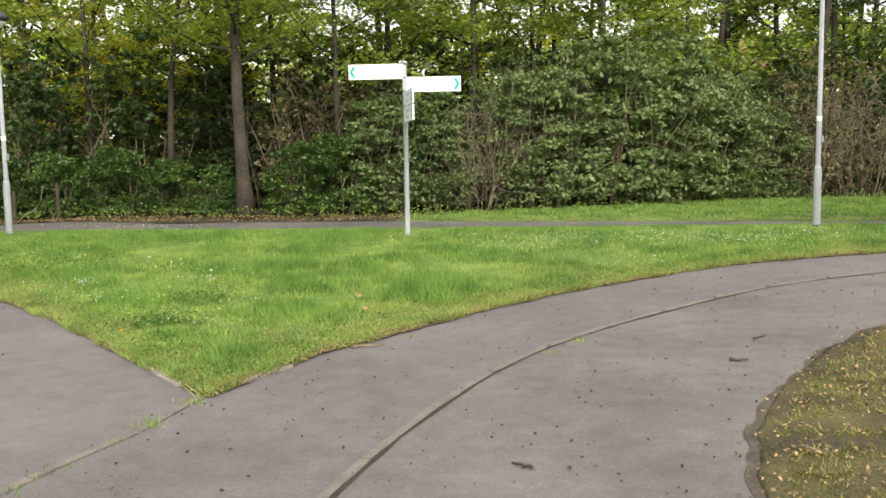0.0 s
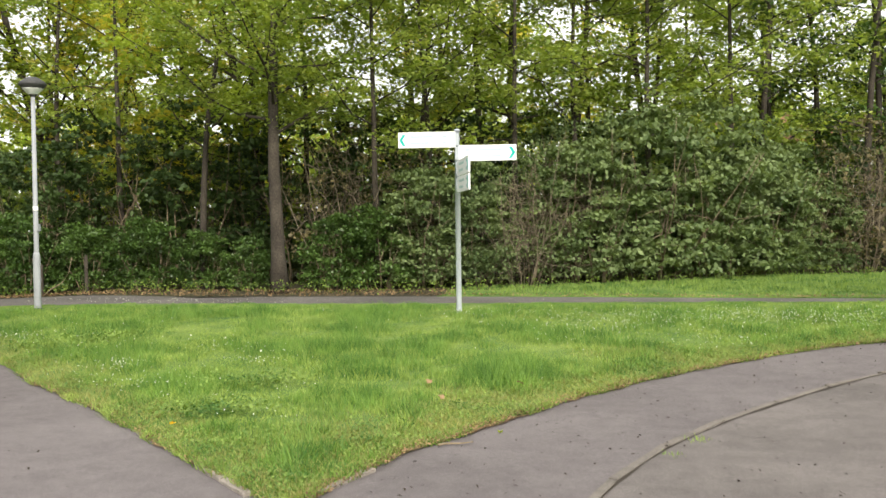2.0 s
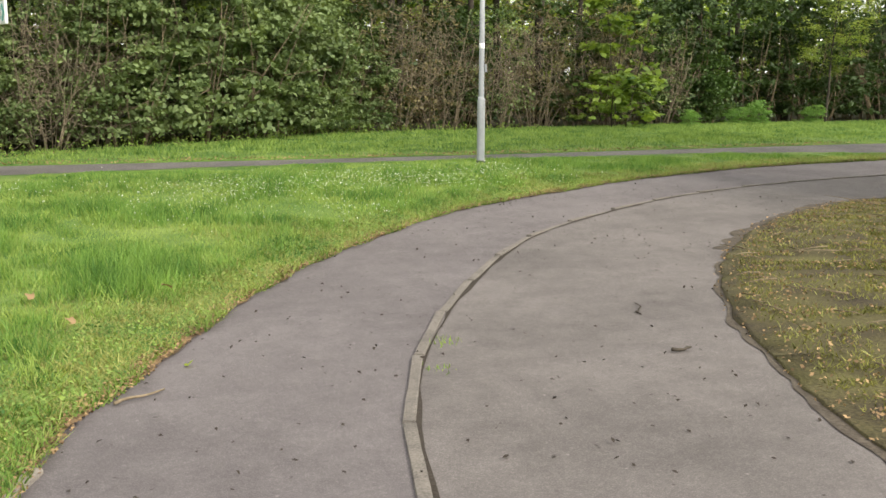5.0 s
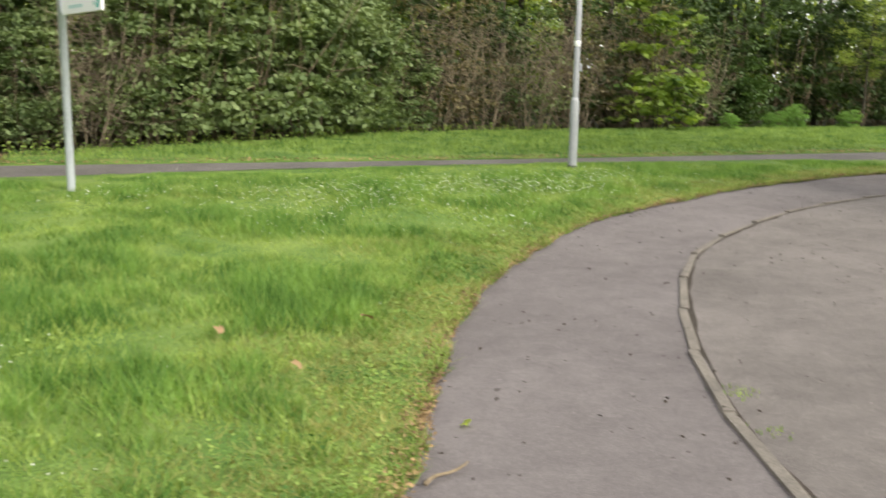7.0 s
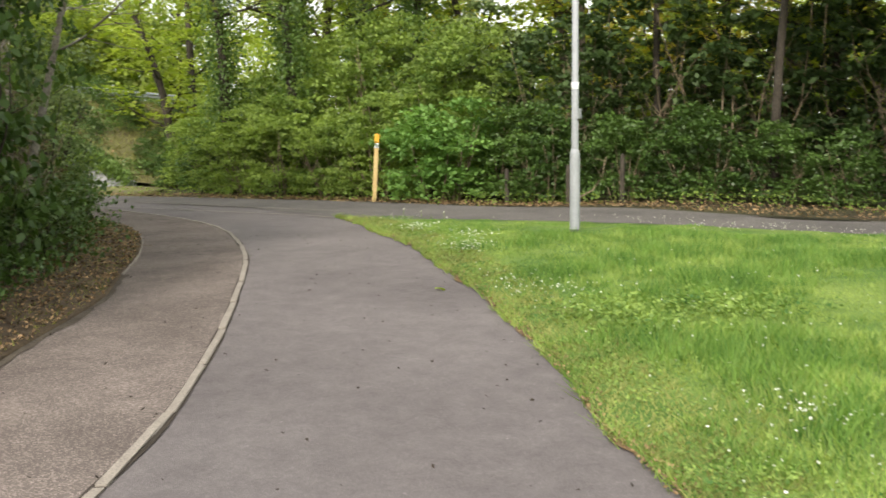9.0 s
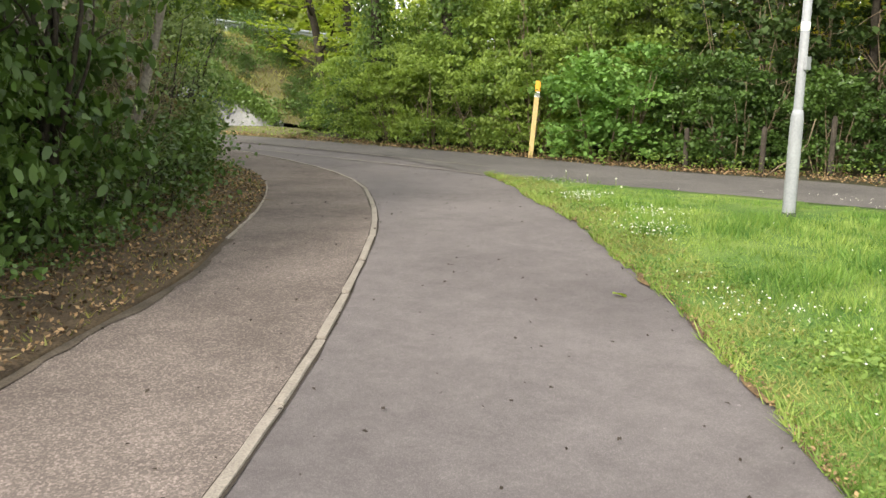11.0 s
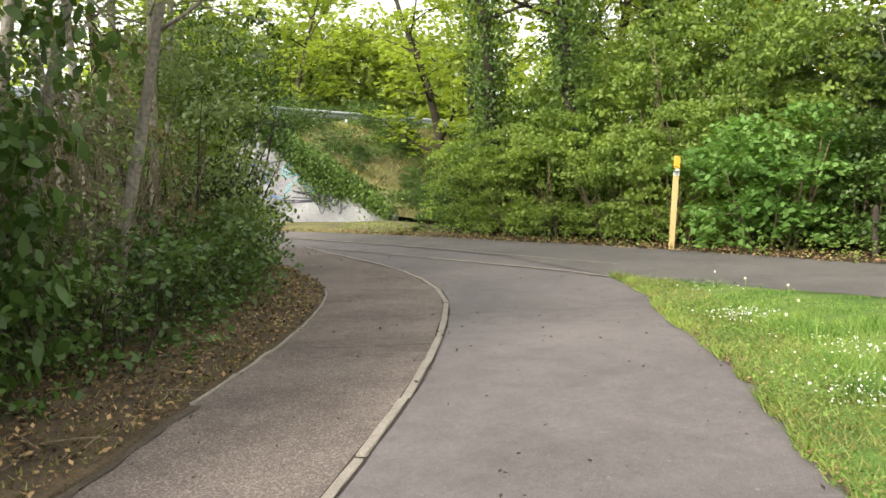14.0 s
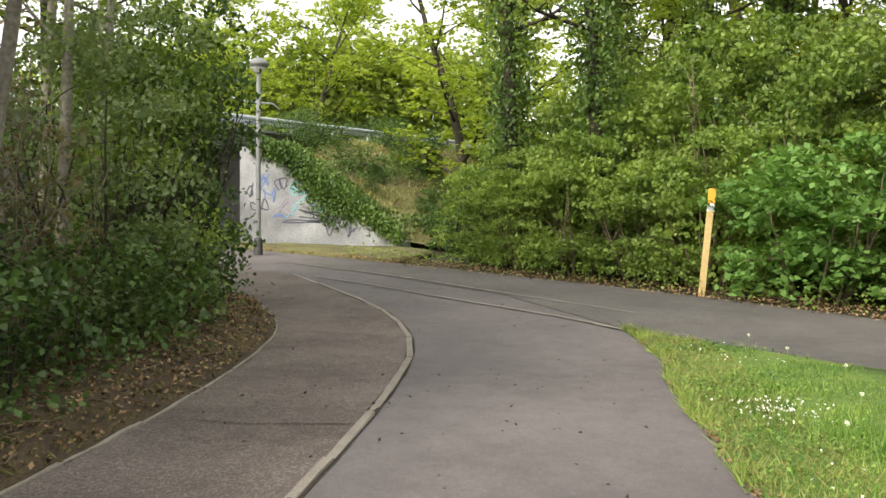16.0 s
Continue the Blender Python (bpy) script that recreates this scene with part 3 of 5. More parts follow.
def signpost():
    x, y = -1.61, 15.6
    z = ground_z(x, y) + 0.05
    root = thing("signpost", "galvanised cycle route signpost with four white arms in the grass", "signpost", pose(x, y, z, 0, 0, 2))
    part("post", turned("post", [(0.043, -0.3), (0.043, 2.87), (0.046, 2.87), (0.046, 2.9), (0.0, 2.915)], M_GALV), root)
    for way, zc, lab in ((-1, 2.74, "white sign arm pointing along the back path"), (1, 2.52, "white sign arm pointing the other way")):
        arm = slab("sign_arm", 0.91, 0.03, 0.25, (way * 0.48, -0.03, zc), root, M_WHITE, 0.008, lab)
        chevron(arm, way * 0.435, 0.0, -0.0165, -way)
        for k, (w, off, dz) in enumerate(((0.36, -0.06, 0.05), (0.30, -0.09, -0.05), (0.08, 0.3, 0.05), (0.08, 0.3, -0.05))):
            cx = -way * (off if way > 0 else -off) if way > 0 else off
            ob = part("lettering", bm_mesh("lettering", box(w, 0.002, 0.04), M_INK), arm, "faded teal lettering")
            ob.location = (cx - 0.02, -0.0165, dz)
        slab("bracket", 0.06, 0.1, 0.2, (0, 0, zc), root, M_GALV, 0.006)
    turn = Matrix.Rotation(radians(-77.5), 4, "Z")
    for zc in (2.28, 2.02):
        arm = slab("sign_arm", 1.2, 0.03, 0.245, turn @ Vector((0.64, 0, 0)) + Vector((0, 0, zc)), root, M_WHITE, 0.008, "white sign arm pointing across the meadow", turn)
        chevron(arm, 0.57, 0.0, -0.0165, -1)
        for w, off, dz in ((0.5, -0.1, 0.05), (0.42, -0.14, -0.05), (0.09, 0.42, 0.05), (0.09, 0.42, -0.05)):
            ob = part("lettering", bm_mesh("lettering", box(w, 0.002, 0.034), M_INK), arm, "faded teal lettering")
            ob.location = (off, -0.0165, dz)
        slab("bracket", 0.1, 0.06, 0.2, (0, 0, zc), root, M_GALV, 0.006, "", turn)
    return root


def lamp_head(root, shade=None):
    head = part("head", turned("head", [(0.04, 3.69), (0.09, 3.77), (0.17, 3.84), (0.225, 3.89), (0.225, 3.915), (0.19, 3.955), (0.09, 4.02), (0.0, 4.04)], shade or M_DARKMETAL, 28), root, "flat mushroom head")
    part("diffuser", turned("diffuser", [(0.05, 3.72), (0.1, 3.755), (0.165, 3.825), (0.17, 3.83), (0.0, 3.84)], M_WHITE, 28), head, "pale diffuser bowl")


def street_lamp(x, y, lean=0.0):
    z = ground_z(x, y) + 0.03
    root = thing("street_lamp", "slim pale grey path lamp with a mushroom head in grass", "street lamp", pose(x, y, z, lean, 0, 0), "path lamps")
    part("foot", turned("foot", [(0.072, -0.2), (0.072, 0.05), (0.066, 0.07), (0.0, 0.07)], M_DARKMETAL), root, "dark sleeve at the ground")
    part("base", turned("base", [(0.061, 0.05), (0.061, 0.9), (0.057, 0.98), (0.044, 1.03), (0.0, 1.03)], M_LAMP), root)
    part("pole", turned("pole", [(0.043, 1.0), (0.034, 3.74), (0.0, 3.74)], M_LAMP), root)
    part("band", turned("band", [(0.041, 1.74), (0.044, 1.745), (0.044, 1.815), (0.041, 1.82)], M_WHITE), root, "white number band")
    part("bolt_plate", bm_mesh("bolt_plate", box(0.03, 0.09, 0.12, 0.006, (0.05, 0, 1.45)), M_LAMP), root)
    lamp_head(root)
    return root


def tall_lamp(x, y):
    root = thing("street_lamp", "grey steel path lamp with short arms beside the underpass", "street lamp", pose(x, y, 0), "path lamps")
    part("foot", turned("foot", [(0.095, -0.2), (0.095, 0.3), (0.06, 0.36), (0.0, 0.36)], M_DARKMETAL), root, "dark sleeve at the ground")
    part("pole", turned("pole", [(0.055, 0.2), (0.05, 2.2), (0.04, 3.74), (0.0, 3.74)], M_GREYPOLE), root)
    arm = tubes("arm", [[(Vector((0, -0.6, 3.2)), 0.016), (Vector((0, -0.3, 3.14)), 0.018), (Vector((0, 0, 3.12)), 0.02), (Vector((0, 0.3, 3.12)), 0.018), (Vector((0, 0.45, 3.02)), 0.016)]], M_GALV)
    part("arm", arm, root)
    lamp_head(root, M_GREYPOLE)
    return root


signpost()
street_lamp(-8.94, 15.85)
street_lamp(5.1, 15.82)
tall_lamp(-25.9, 17.7)
post = thing("marker_post", "yellow plastic marker post with an orange cap, leaning", "marker post", pose(-16.5, 20.6, 0.0, -1, 4.0, 42))
part("body", bm_mesh("body", box(0.092, 0.08, 1.5, 0.012, (0, 0, 0.52)), M_YELLOW), post)
part("band", bm_mesh("band", box(0.095, 0.083, 0.11, 0.008, (0, 0, 1.19)), M_WHITE), post, "white band")
part("cap", bm_mesh("cap", box(0.1, 0.088, 0.2, 0.012, (0, 0, 1.34)), M_ORANGE), post, "orange cap")
stake_pts = ((-12.0, 21.0, 0.75), (-11.0, 21.2, 0.9), (-13.6, 21.35, 0.7))
for sx, sy, sh in stake_pts:
    st = thing("wooden_stake", "weathered thin wooden stake at the wood's edge", "stake", pose(sx, sy, ground_z(sx, sy), 2, 1, 0), "old fence stakes")
    part("stake", turned("stake", [(0.045, -0.2), (0.043, sh - 0.05), (0.02, sh)], M_BARK, 8), st)

# ---- bridge, wing wall, embankment ----
U = Vector((-0.5, 0.866, 0)).normalized()      # along the road on the bridge
N = Vector((0.866, 0.5, 0)).normalized()       # from the road towards the walk
B0 = Vector((-31.3, 19.0, 0))                  # foot of the abutment's corner
TURN_B = math.atan2(U.y, U.x)
bridge = thing("road_bridge", "low concrete road bridge with a steel guard rail over the path", "bridge", pose(B0.x, B0.y, 0, 0, 0, math.degrees(TURN_B)))


def bpart(name, sx, sy, sz, at, material, bevel=0.02, label=""):
    return slab(name, sx, sy, sz, at, bridge, material, bevel, label)


bpart("deck", 22.0, 13.0, 0.4, (-3.6, 7.0, 2.76), M_CONC_SHADE)
bpart("fascia", 16.0, 0.35, 0.36, (-5.6, 0.28, 2.72), M_CONC_SHADE, 0.03, "grey concrete edge beam, colour darkened for shade")
bpart("coping", 16.4, 0.5, 0.09, (-5.6, 0.25, 2.94), M_CONC, 0.02, "pale coping")
SKEW = Matrix.Rotation(radians(-53), 4, "Z")     # abutments turned to the camera's view, which hides their inner faces
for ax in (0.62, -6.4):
    slab("abutment", 0.7, 13.0, 2.55, (ax + 6.5 * math.sin(radians(53)), 0.7 + 6.5 * math.cos(radians(53)), 1.27), bridge, M_CONC_SHADE, 0.02, "", SKEW)
rail_root = thing("guard_rail", "galvanised steel guard rail along the raised road", "guard rail", pose(B0.x, B0.y, 0, 0, 0, math.degrees(TURN_B)))
for k in range(15):
    slab("rail_post", 0.1, 0.1, 0.7, (-11 + k * 2.0, 0.55, 3.05), rail_root, M_GALV, 0.01)
for z, h in ((3.27, 0.25), (2.97, 0.12)):
    prof = [(0.0, -h / 2), (0.05, -h * 0.32), (0.05, -h * 0.12), (0.0, 0), (0.05, h * 0.12), (0.05, h * 0.32), (0.0, h / 2)]
    v = [(x, 0.5 - p, z + q) for x in (-12, 18) for p, q in prof] + [(x, 0.512 - p, z + q) for x in (-12, 18) for p, q in prof]
    f = [(i, i + 1, 7 + i + 1, 7 + i) for i in range(6)] + [(14 + i, 21 + i, 21 + i + 1, 14 + i + 1) for i in range(6)]
    part("rail", mesh("rail", v, f, M_GALV), rail_root)

# wing wall that slopes down from the bridge
WW = [Vector((-30.6, 18.85, 0)), Vector((-27.1, 21.8, 0))]
d = WW[1] - WW[0]
ln = d.length
wall_m = pose(WW[0].x, WW[0].y, 0, 0, 0, math.degrees(math.atan2(d.y, d.x)))
wing = new("wall_wing", None)
wing.matrix_basis = wall_m
tagged(wing, "pale concrete wing wall with faded graffiti and ivy", "retaining wall", kind="structure")
bm = bmesh.new()
prof = [(0, -0.2), (ln, -0.2), (ln, 0.12), (ln * 0.28, 2.32), (0, 2.45)]
lo_v = [bm.verts.new((x, 0, z)) for x, z in prof]
f0 = bm.faces.new(lo_v)
r = bmesh.ops.extrude_face_region(bm, geom=[f0])
bmesh.ops.translate(bm, verts=[g for g in r["geom"] if isinstance(g, bmesh.types.BMVert)], vec=(0, 0.35, 0))
bmesh.ops.recalc_face_normals(bm, faces=bm.faces[:])
part("wall_body", bm_mesh("wall_body", bm, M_CONC), wing)


def slope_z(x, y):
    p = Vector((x, y, 0)) - B0
    dn, t = p.dot(N), p.dot(U)
    w = (Vector((x, y, 0)) - WW[0])
    side = w.cross(d.normalized()).z       # negative behind the wall
    z = (2.4 + 0.45 * sm(2.2, 3.4, t)) * (1 - sm(0.2, 6.5, dn)) * (1 if dn > -8 else 0)
    along = w.dot(d.normalized())
    cap = 2.6 - 2.5 * sm(0, 1, along / ln) if along > 0 else 2.6
    if side < 0.3:
        z = min(z, cap - 0.1 + 0.75 * max(0.0, -side - 0.2))
    return z


v, f, cols = [], [], 40
for j in range(41):
    t = 0.7 + 17 * j / 40
    for i in range(cols + 1):
        dn = -7.0 + 14.5 * i / cols
        p = B0 + U * t + N * dn
        w = p - WW[0]
        side = w.cross(d.normalized()).z
        along = w.dot(d.normalized())
        if side > -0.2 and -1 < along < ln + 1:      # keep behind the wall
            p = p + Vector((-d.y, d.x, 0)).normalized() * (side + 0.2)
        v.append((p.x, p.y, slope_z(p.x, p.y) - 0.02 + 0.08 * noise.noise(p * 0.9)))
for j in range(40):
    for i in range(cols):
        a = j * (cols + 1) + i
        f.append((a, a + 1, a + cols + 2, a + cols + 1))
SLOPE_V = np.array(v).reshape(41, cols + 1, 3)
tagged(new("embankment", mesh("embankment", v, f, M_SLOPE, True)), "dry grassy embankment beside the bridge", "embankment", kind="structure")
strip = [p for p in curve([(-30.7, 18.3), (-28.5, 20.4), (-26.8, 21.8), (-25.0, 21.4)])] + [Vector((-23.2, 19.5)), Vector((-25.0, 19.0)), Vector((-27.5, 18.1))]
tagged(new("ground", sheet("strip", strip, 0.02, M_SLOPE, 0.5, 0.05, 0.04, 0.03, 13)), "yellowish grass strip at the foot of the wall", "grass", kind="structure")

# ---- shrubs and trees ----


def shrub(name, label, seed, rx, ry, h, sprays, per, size, material, stems=9, twigs=0, flat=0.5, bark=None, low=0.1, lumps=34, lean=0.35, thick=0.026, upright=0.0, oval=False):
    """A shrub: forked stems from the ground and leaf sprays in lumps to the ground."""
    rng = np.random.default_rng(seed)
    root = thing(name, label, "shrub")
    paths = []
    for k in range(stems):
        a = rng.uniform(0, 2 * math.pi)
        st = Vector((math.cos(a) * rx * 0.25, math.sin(a) * ry * 0.25, -0.1))
        way = (math.cos(a) * lean, math.sin(a) * lean, 1.0)
        main = limb(rng, st, way, h * rng.uniform(0.55, 0.85), thick, 0.005, 0.2)
        paths.append(main)
        for j in range(2):
            p, r = main[2 + j]
            paths.append(limb(rng, p, rng.normal(0, 1, 3) + (0, 0, 0.6), h * 0.26, r * 0.7, 0.004, 0.35, 4))
    for k in range(twigs):
        q = outer_points(rng, 1, rx, ry, h * 0.5, h * 0.5)[0]
        q[2] = max(q[2], 0.15)
        paths.append(limb(rng, q * (0.6, 0.6, 0.8), rng.normal(0, 1, 3) + (0, 0, 0.3), rng.uniform(0.3, 0.8) * h / 3, 0.009, 0.003, 0.5, 5))
    part("branchwork", tubes("branchwork", paths, bark or M_TWIG, 4), root)["kind"] = "stuff"
    hubs = outer_points(rng, lumps, rx * 0.78, ry * 0.78, h * 0.47, h * 0.52, 7, 0.75)
    if upright:                       # columns keep their width towards the top
        zn = np.clip((hubs[:, 2] - h * 0.52) / (h * 0.47), -1, 1)
        hubs[:, :2] *= (1 / np.sqrt(1 - upright * zn ** 2))[:, None]
    who = rng.integers(0, lumps, sprays)
    rad = rng.uniform(0.28, 0.5, lumps)[who]
    q = rng.normal(0, 1, (sprays, 3))
    q /= np.linalg.norm(q, axis=1)[:, None]
    q[:, 2] = np.abs(q[:, 2]) * 0.8 - 0.25
    c = hubs[who] + q * rad[:, None] * (1, 1, 0.75) * rng.uniform(0.7, 1.05, sprays)[:, None]
    c[: sprays // 7] = outer_points(rng, sprays // 7, rx * 0.9, ry * 0.9, h * 0.52, h * 0.5, 9, 0.3)
    skirt = sprays // 6
    sa = rng.uniform(0, 2 * math.pi, skirt)
    sr = rng.uniform(0.65, 0.95, skirt)
    c[-skirt:] = np.stack([np.cos(sa) * rx * sr, np.sin(sa) * ry * sr, rng.uniform(0.06, 0.3, skirt) * h], 1)
    c[:, 2] = np.where(c[:, 2] < 0.04 * h, rng.uniform(low * 0.4, low * 2.5, sprays) * h, c[:, 2])
    lv = leaves(rng, c, per, (0.09, 0.09, 0.035), size, flat, 0.0, oval)
    part("foliage", quads("foliage", lv, 6 if oval else 4, material), root)
    return root


def tree(name, label, seed, height, clear, spread, r0, limbs, sprays, per, size, material, bark, flat=0.75, ivy=False, rise=(0.05, 0.5), wob=0.07):
    """A tree: tapering trunk, limbs, and leaves in flat sprays along the boughs."""
    rng = np.random.default_rng(seed)
    root = thing(name, label, "tree")
    trunk = limb(rng, (0, 0, -0.2), (rng.normal(0, 0.03), rng.normal(0, 0.03), 1), height, r0, r0 * 0.15, wob, 12)
    trunk[0] = (trunk[0][0], r0 * 1.45)
    trunk[1] = (trunk[1][0], r0 * 0.98)
    part("trunk", tubes("trunk", [trunk], bark, 9), root)
    paths, centres = [], []
    for k in range(limbs):
        u = clear + (1 - clear) * (k + rng.uniform(0, 0.8)) / limbs
        i = min(11, int(u * 12))
        p = trunk[i][0].lerp(trunk[i + 1][0], u * 12 - i)
        a = k * 2.4 + rng.uniform(-0.5, 0.5)
        v_ = (u - clear) / (1 - clear)
        reach = spread * (0.5 + 0.6 * math.sin(math.pi * min(1.0, 0.15 + 0.85 * v_))) * rng.uniform(0.65, 1.2)
        b = limb(rng, p, (math.cos(a), math.sin(a), rng.uniform(*rise)), reach, trunk[i][1] * 0.42, 0.01, 0.2, 7)
        paths.append(b)
        pts = [q for q, _ in b]
        for j in range(3):
            q, r = b[2 + j]
            sub = limb(rng, q, (math.cos(a + rng.normal(0, 0.9)), math.sin(a + rng.normal(0, 0.9)), 0.15), reach * 0.45, r * 0.6, 0.005, 0.25, 4)
            paths.append(sub)
            pts += [s for s, _ in sub[1:]]
        for j in range(max(1, sprays // limbs)):
            q = pts[1 + rng.integers(0, len(pts) - 1)]
            centres.append((q.x + rng.normal(0, 0.28), q.y + rng.normal(0, 0.28), q.z + rng.normal(0.02, 0.13)))
    part("branchwork", tubes("branchwork", paths, bark, 4), root)["kind"] = "stuff"
    lv = leaves(rng, centres, per, (0.2, 0.2, 0.055), size, flat, 0.1)
    part("crown", quads("crown", lv, 4, material), root)
    if ivy:
        m = 2200
        hh = rng.uniform(0, height * 0.75, m)
        aa = rng.uniform(0, 2 * math.pi, m)
        rr = r0 * (1.1 - 0.6 * hh / height) + np.abs(rng.normal(0, 0.26, m))
        cc = np.stack([np.cos(aa) * rr, np.sin(aa) * rr, hh], 1)
        for i in range(m):
            q = trunk[min(12, int(hh[i] / height * 12))][0]
            cc[i, 0] += q.x
            cc[i, 1] += q.y
        part("ivy", quads("ivy", leaves(rng, cc, 4, (0.07, 0.07, 0.1), 0.1, 0.2, 0.5), 4, M_LEAF_IVY), root, "dark ivy climbing the trunk")
    return root


placed = set()


def plant(template, x, y, s=1.0, rz=0.0, z=None, sz=None):
    """Set a plant at a place; the first use takes the plant itself, later ones a copy."""
    m = Matrix.Translation((x, y, (ground_z(x, y) if z is None else z) - 0.03)) @ Matrix.Rotation(rz, 4, "Z") @ Matrix.Diagonal((s, s, sz or s, 1))
    if template.name in placed:
        return copy_thing(template, m @ Matrix.Diagonal(tuple(1 / c for c in template.scale) + (1,)))
    placed.add(template.name)
    template.matrix_basis = m
    return template


pr = random.Random(5)
S_DARK = [shrub("shrub", "dense dark green shrub at the wood's edge", 11 + k, 1.25, 1.15, 2.3, 640, 9, 0.105, M_LEAF_DARK) for k in range(2)]
S_MID = [shrub("shrub", "dense fresh green shrub beside the path", 21 + k, 1.3, 1.2, 2.8, 800, 11, 0.098, M_LEAF_MID, flat=0.3) for k in range(3)]
S_BANK = [shrub("shrub", "tall fresh green shrub on the bank behind the post", 141 + k, 2.0, 1.8, 4.2, 1350, 11, 0.1, M_LEAF_MID, 12, 6, 0.3, lumps=110) for k in range(2)]
S_GREY = [shrub("shrub", "tall rounded grey-green shrub at the verge", 31 + k, 1.7, 1.5, 4.4, 1300, 8, 0.135, M_LEAF_GREY, 12, 8, lumps=64) for k in range(2)]
S_BRUSH = [shrub("brushwood", "tangle of bare brown branches with few leaves", 41 + k, 1.3, 1.1, 3.6, 300, 6, 0.085, M_LEAF_TAN if k else M_LEAF_GREY, 15, 230, bark=M_DRYTWIG, thick=0.018) for k in range(2)]
S_NEAR = [shrub("shrub", "tall dark green privet shrub in the bed", 51 + k, 1.05, 1.05, 3.9, 980, 10, 0.086, M_LEAF_DARK, 9, 6, 0.3, M_BARK, lumps=75, lean=0.12, thick=0.04, upright=0.86, oval=True) for k in range(3)]
S_NEARL = [shrub("shrub", "dark leafy shrub with many thin stems in the bed", 63, 1.0, 1.0, 2.7, 860, 12, 0.056, M_LEAF_DARK, 14, 20, 0.4, M_BARK, lumps=40, lean=0.2, upright=0.88, oval=True),
           shrub("shrub", "leafy green shrub with many thin stems in the bed", 61, 1.0, 1.0, 2.7, 760, 12, 0.056, M_LEAF_GREY, 14, 26, 0.4, M_BARK, lumps=34, lean=0.2, upright=0.88, oval=True),
           shrub("shrub", "fresh green shrub with thin upright stems in the bed", 62, 0.9, 0.9, 2.9, 640, 12, 0.058, M_LEAF_MID, 12, 26, 0.4, M_BARK, lumps=30, lean=0.2, upright=0.88, oval=True)]
S_LOW = [shrub("shrub", "low leafy growth at the foot of the shrubs", 65 + k, 0.5, 0.5, 0.8, 110, 11, 0.055, M_LEAF_DARK, 6, 4, 0.5, M_BARK, lumps=12, thick=0.012) for k in range(2)]
S_TALL = [shrub("shrub", "tall undergrowth shrub inside the wood, leaves darkened for shade", 131 + k, 1.7, 1.6, 4.6, 420, 8, 0.16, M_LEAF_UNDERSHADE, 10, 24, lumps=45) for k in range(2)]
S_CHEST = [shrub("chestnut_shrub", "young chestnut with large fresh green leaves", 75, 1.5, 1.4, 5.0, 420, 6, 0.24, M_LEAF_MID, 6, 0, 0.7, M_BARK, 0.25, 22)]
S_BRIGHT = [shrub("shrub", "bright green broad-leaved shrub beside the marker post", 71, 1.2, 1.0, 2.0, 560, 11, 0.11, M_LEAF_FRESH, 8, 0, 0.6)]
T_LIME = [tree("tree", "woodland tree with layered fresh green leaves", 81 + k, 12, 0.3, 3.6, 0.17 if k == 0 else 0.1, (26, 18, 18)[k], (1800, 900, 900)[k], (15, 11, 11)[k], (0.115, 0.145, 0.145)[k], M_LEAF_LIME, M_BARK) for k in range(3)]
# T_LIME again, with sunlight put into a brighter leaf colour.
T_SUNNY = [tree("tree", "woodland tree with layered leaves coloured a sunlit yellow-green", 85, 12, 0.3, 3.6, 0.1, 18, 1000, 10, 0.16, M_LEAF_YELLOW, M_BARK)]
T_GOLD = [tree("tree", "tree glimpsed behind the wood, golden sunlight in its leaf colour", 105, 12, 0.2, 3.8, 0.16, 13, 380, 10, 0.22, M_LEAF_SUNGOLD, M_BARK, rise=(0.3, 1.0))]
T_BACK = [tree("tree", "woodland tree deeper in the wood with fresh leaves", 181 + k, 12, 0.3, 3.6, 0.17, 12, 620, 9, 0.2, M_LEAF_LIME, M_BARK) for k in range(2)]
T_POLE = [tree("tree", "slender woodland tree with a thin leafy crown", 91 + k, 13, 0.25, 2.2, 0.13, 12, 330, 9, 0.17, M_LEAF_LIME, M_BARK) for k in range(2)]
# Like T_POLE, but shade is put into the crown by dark leaves.
T_SHADED = [tree("tree", "slender woodland tree with a thin crown darkened for shade", 94, 13, 0.25, 2.2, 0.13, 12, 330, 9, 0.17, M_LEAF_DARK, M_BARK)]
T_YELLOW = [tree("tree", "yellow-green tree behind the wood, sunlight in its leaf colour", 101 + k, 12, 0.12, 4.2, 0.22, 14, 620, 10, 0.24, M_LEAF_YELLOW, M_BARK, rise=(0.4, 1.3), wob=0.16) for k in range(2)]
T_IVY = [tree("tree", "ivy-clad tree on the embankment", 111 + k, 11, 0.4, 3.4, 0.17, 13, 280, 11, 0.15, M_LEAF_LIME, M_BARK, ivy=True, rise=(0.2, 0.9)) for k in range(1)]
T_BIRCH = [tree("tree", "thin pale-barked young tree among the shrubs", 121 + k, 9, 0.35, 1.8, 0.075, 13, 230, 9, 0.08, M_LEAF_MID, M_PALEBARK) for k in range(2)]


def pick(ls):
    return ls[pr.randrange(len(ls))]


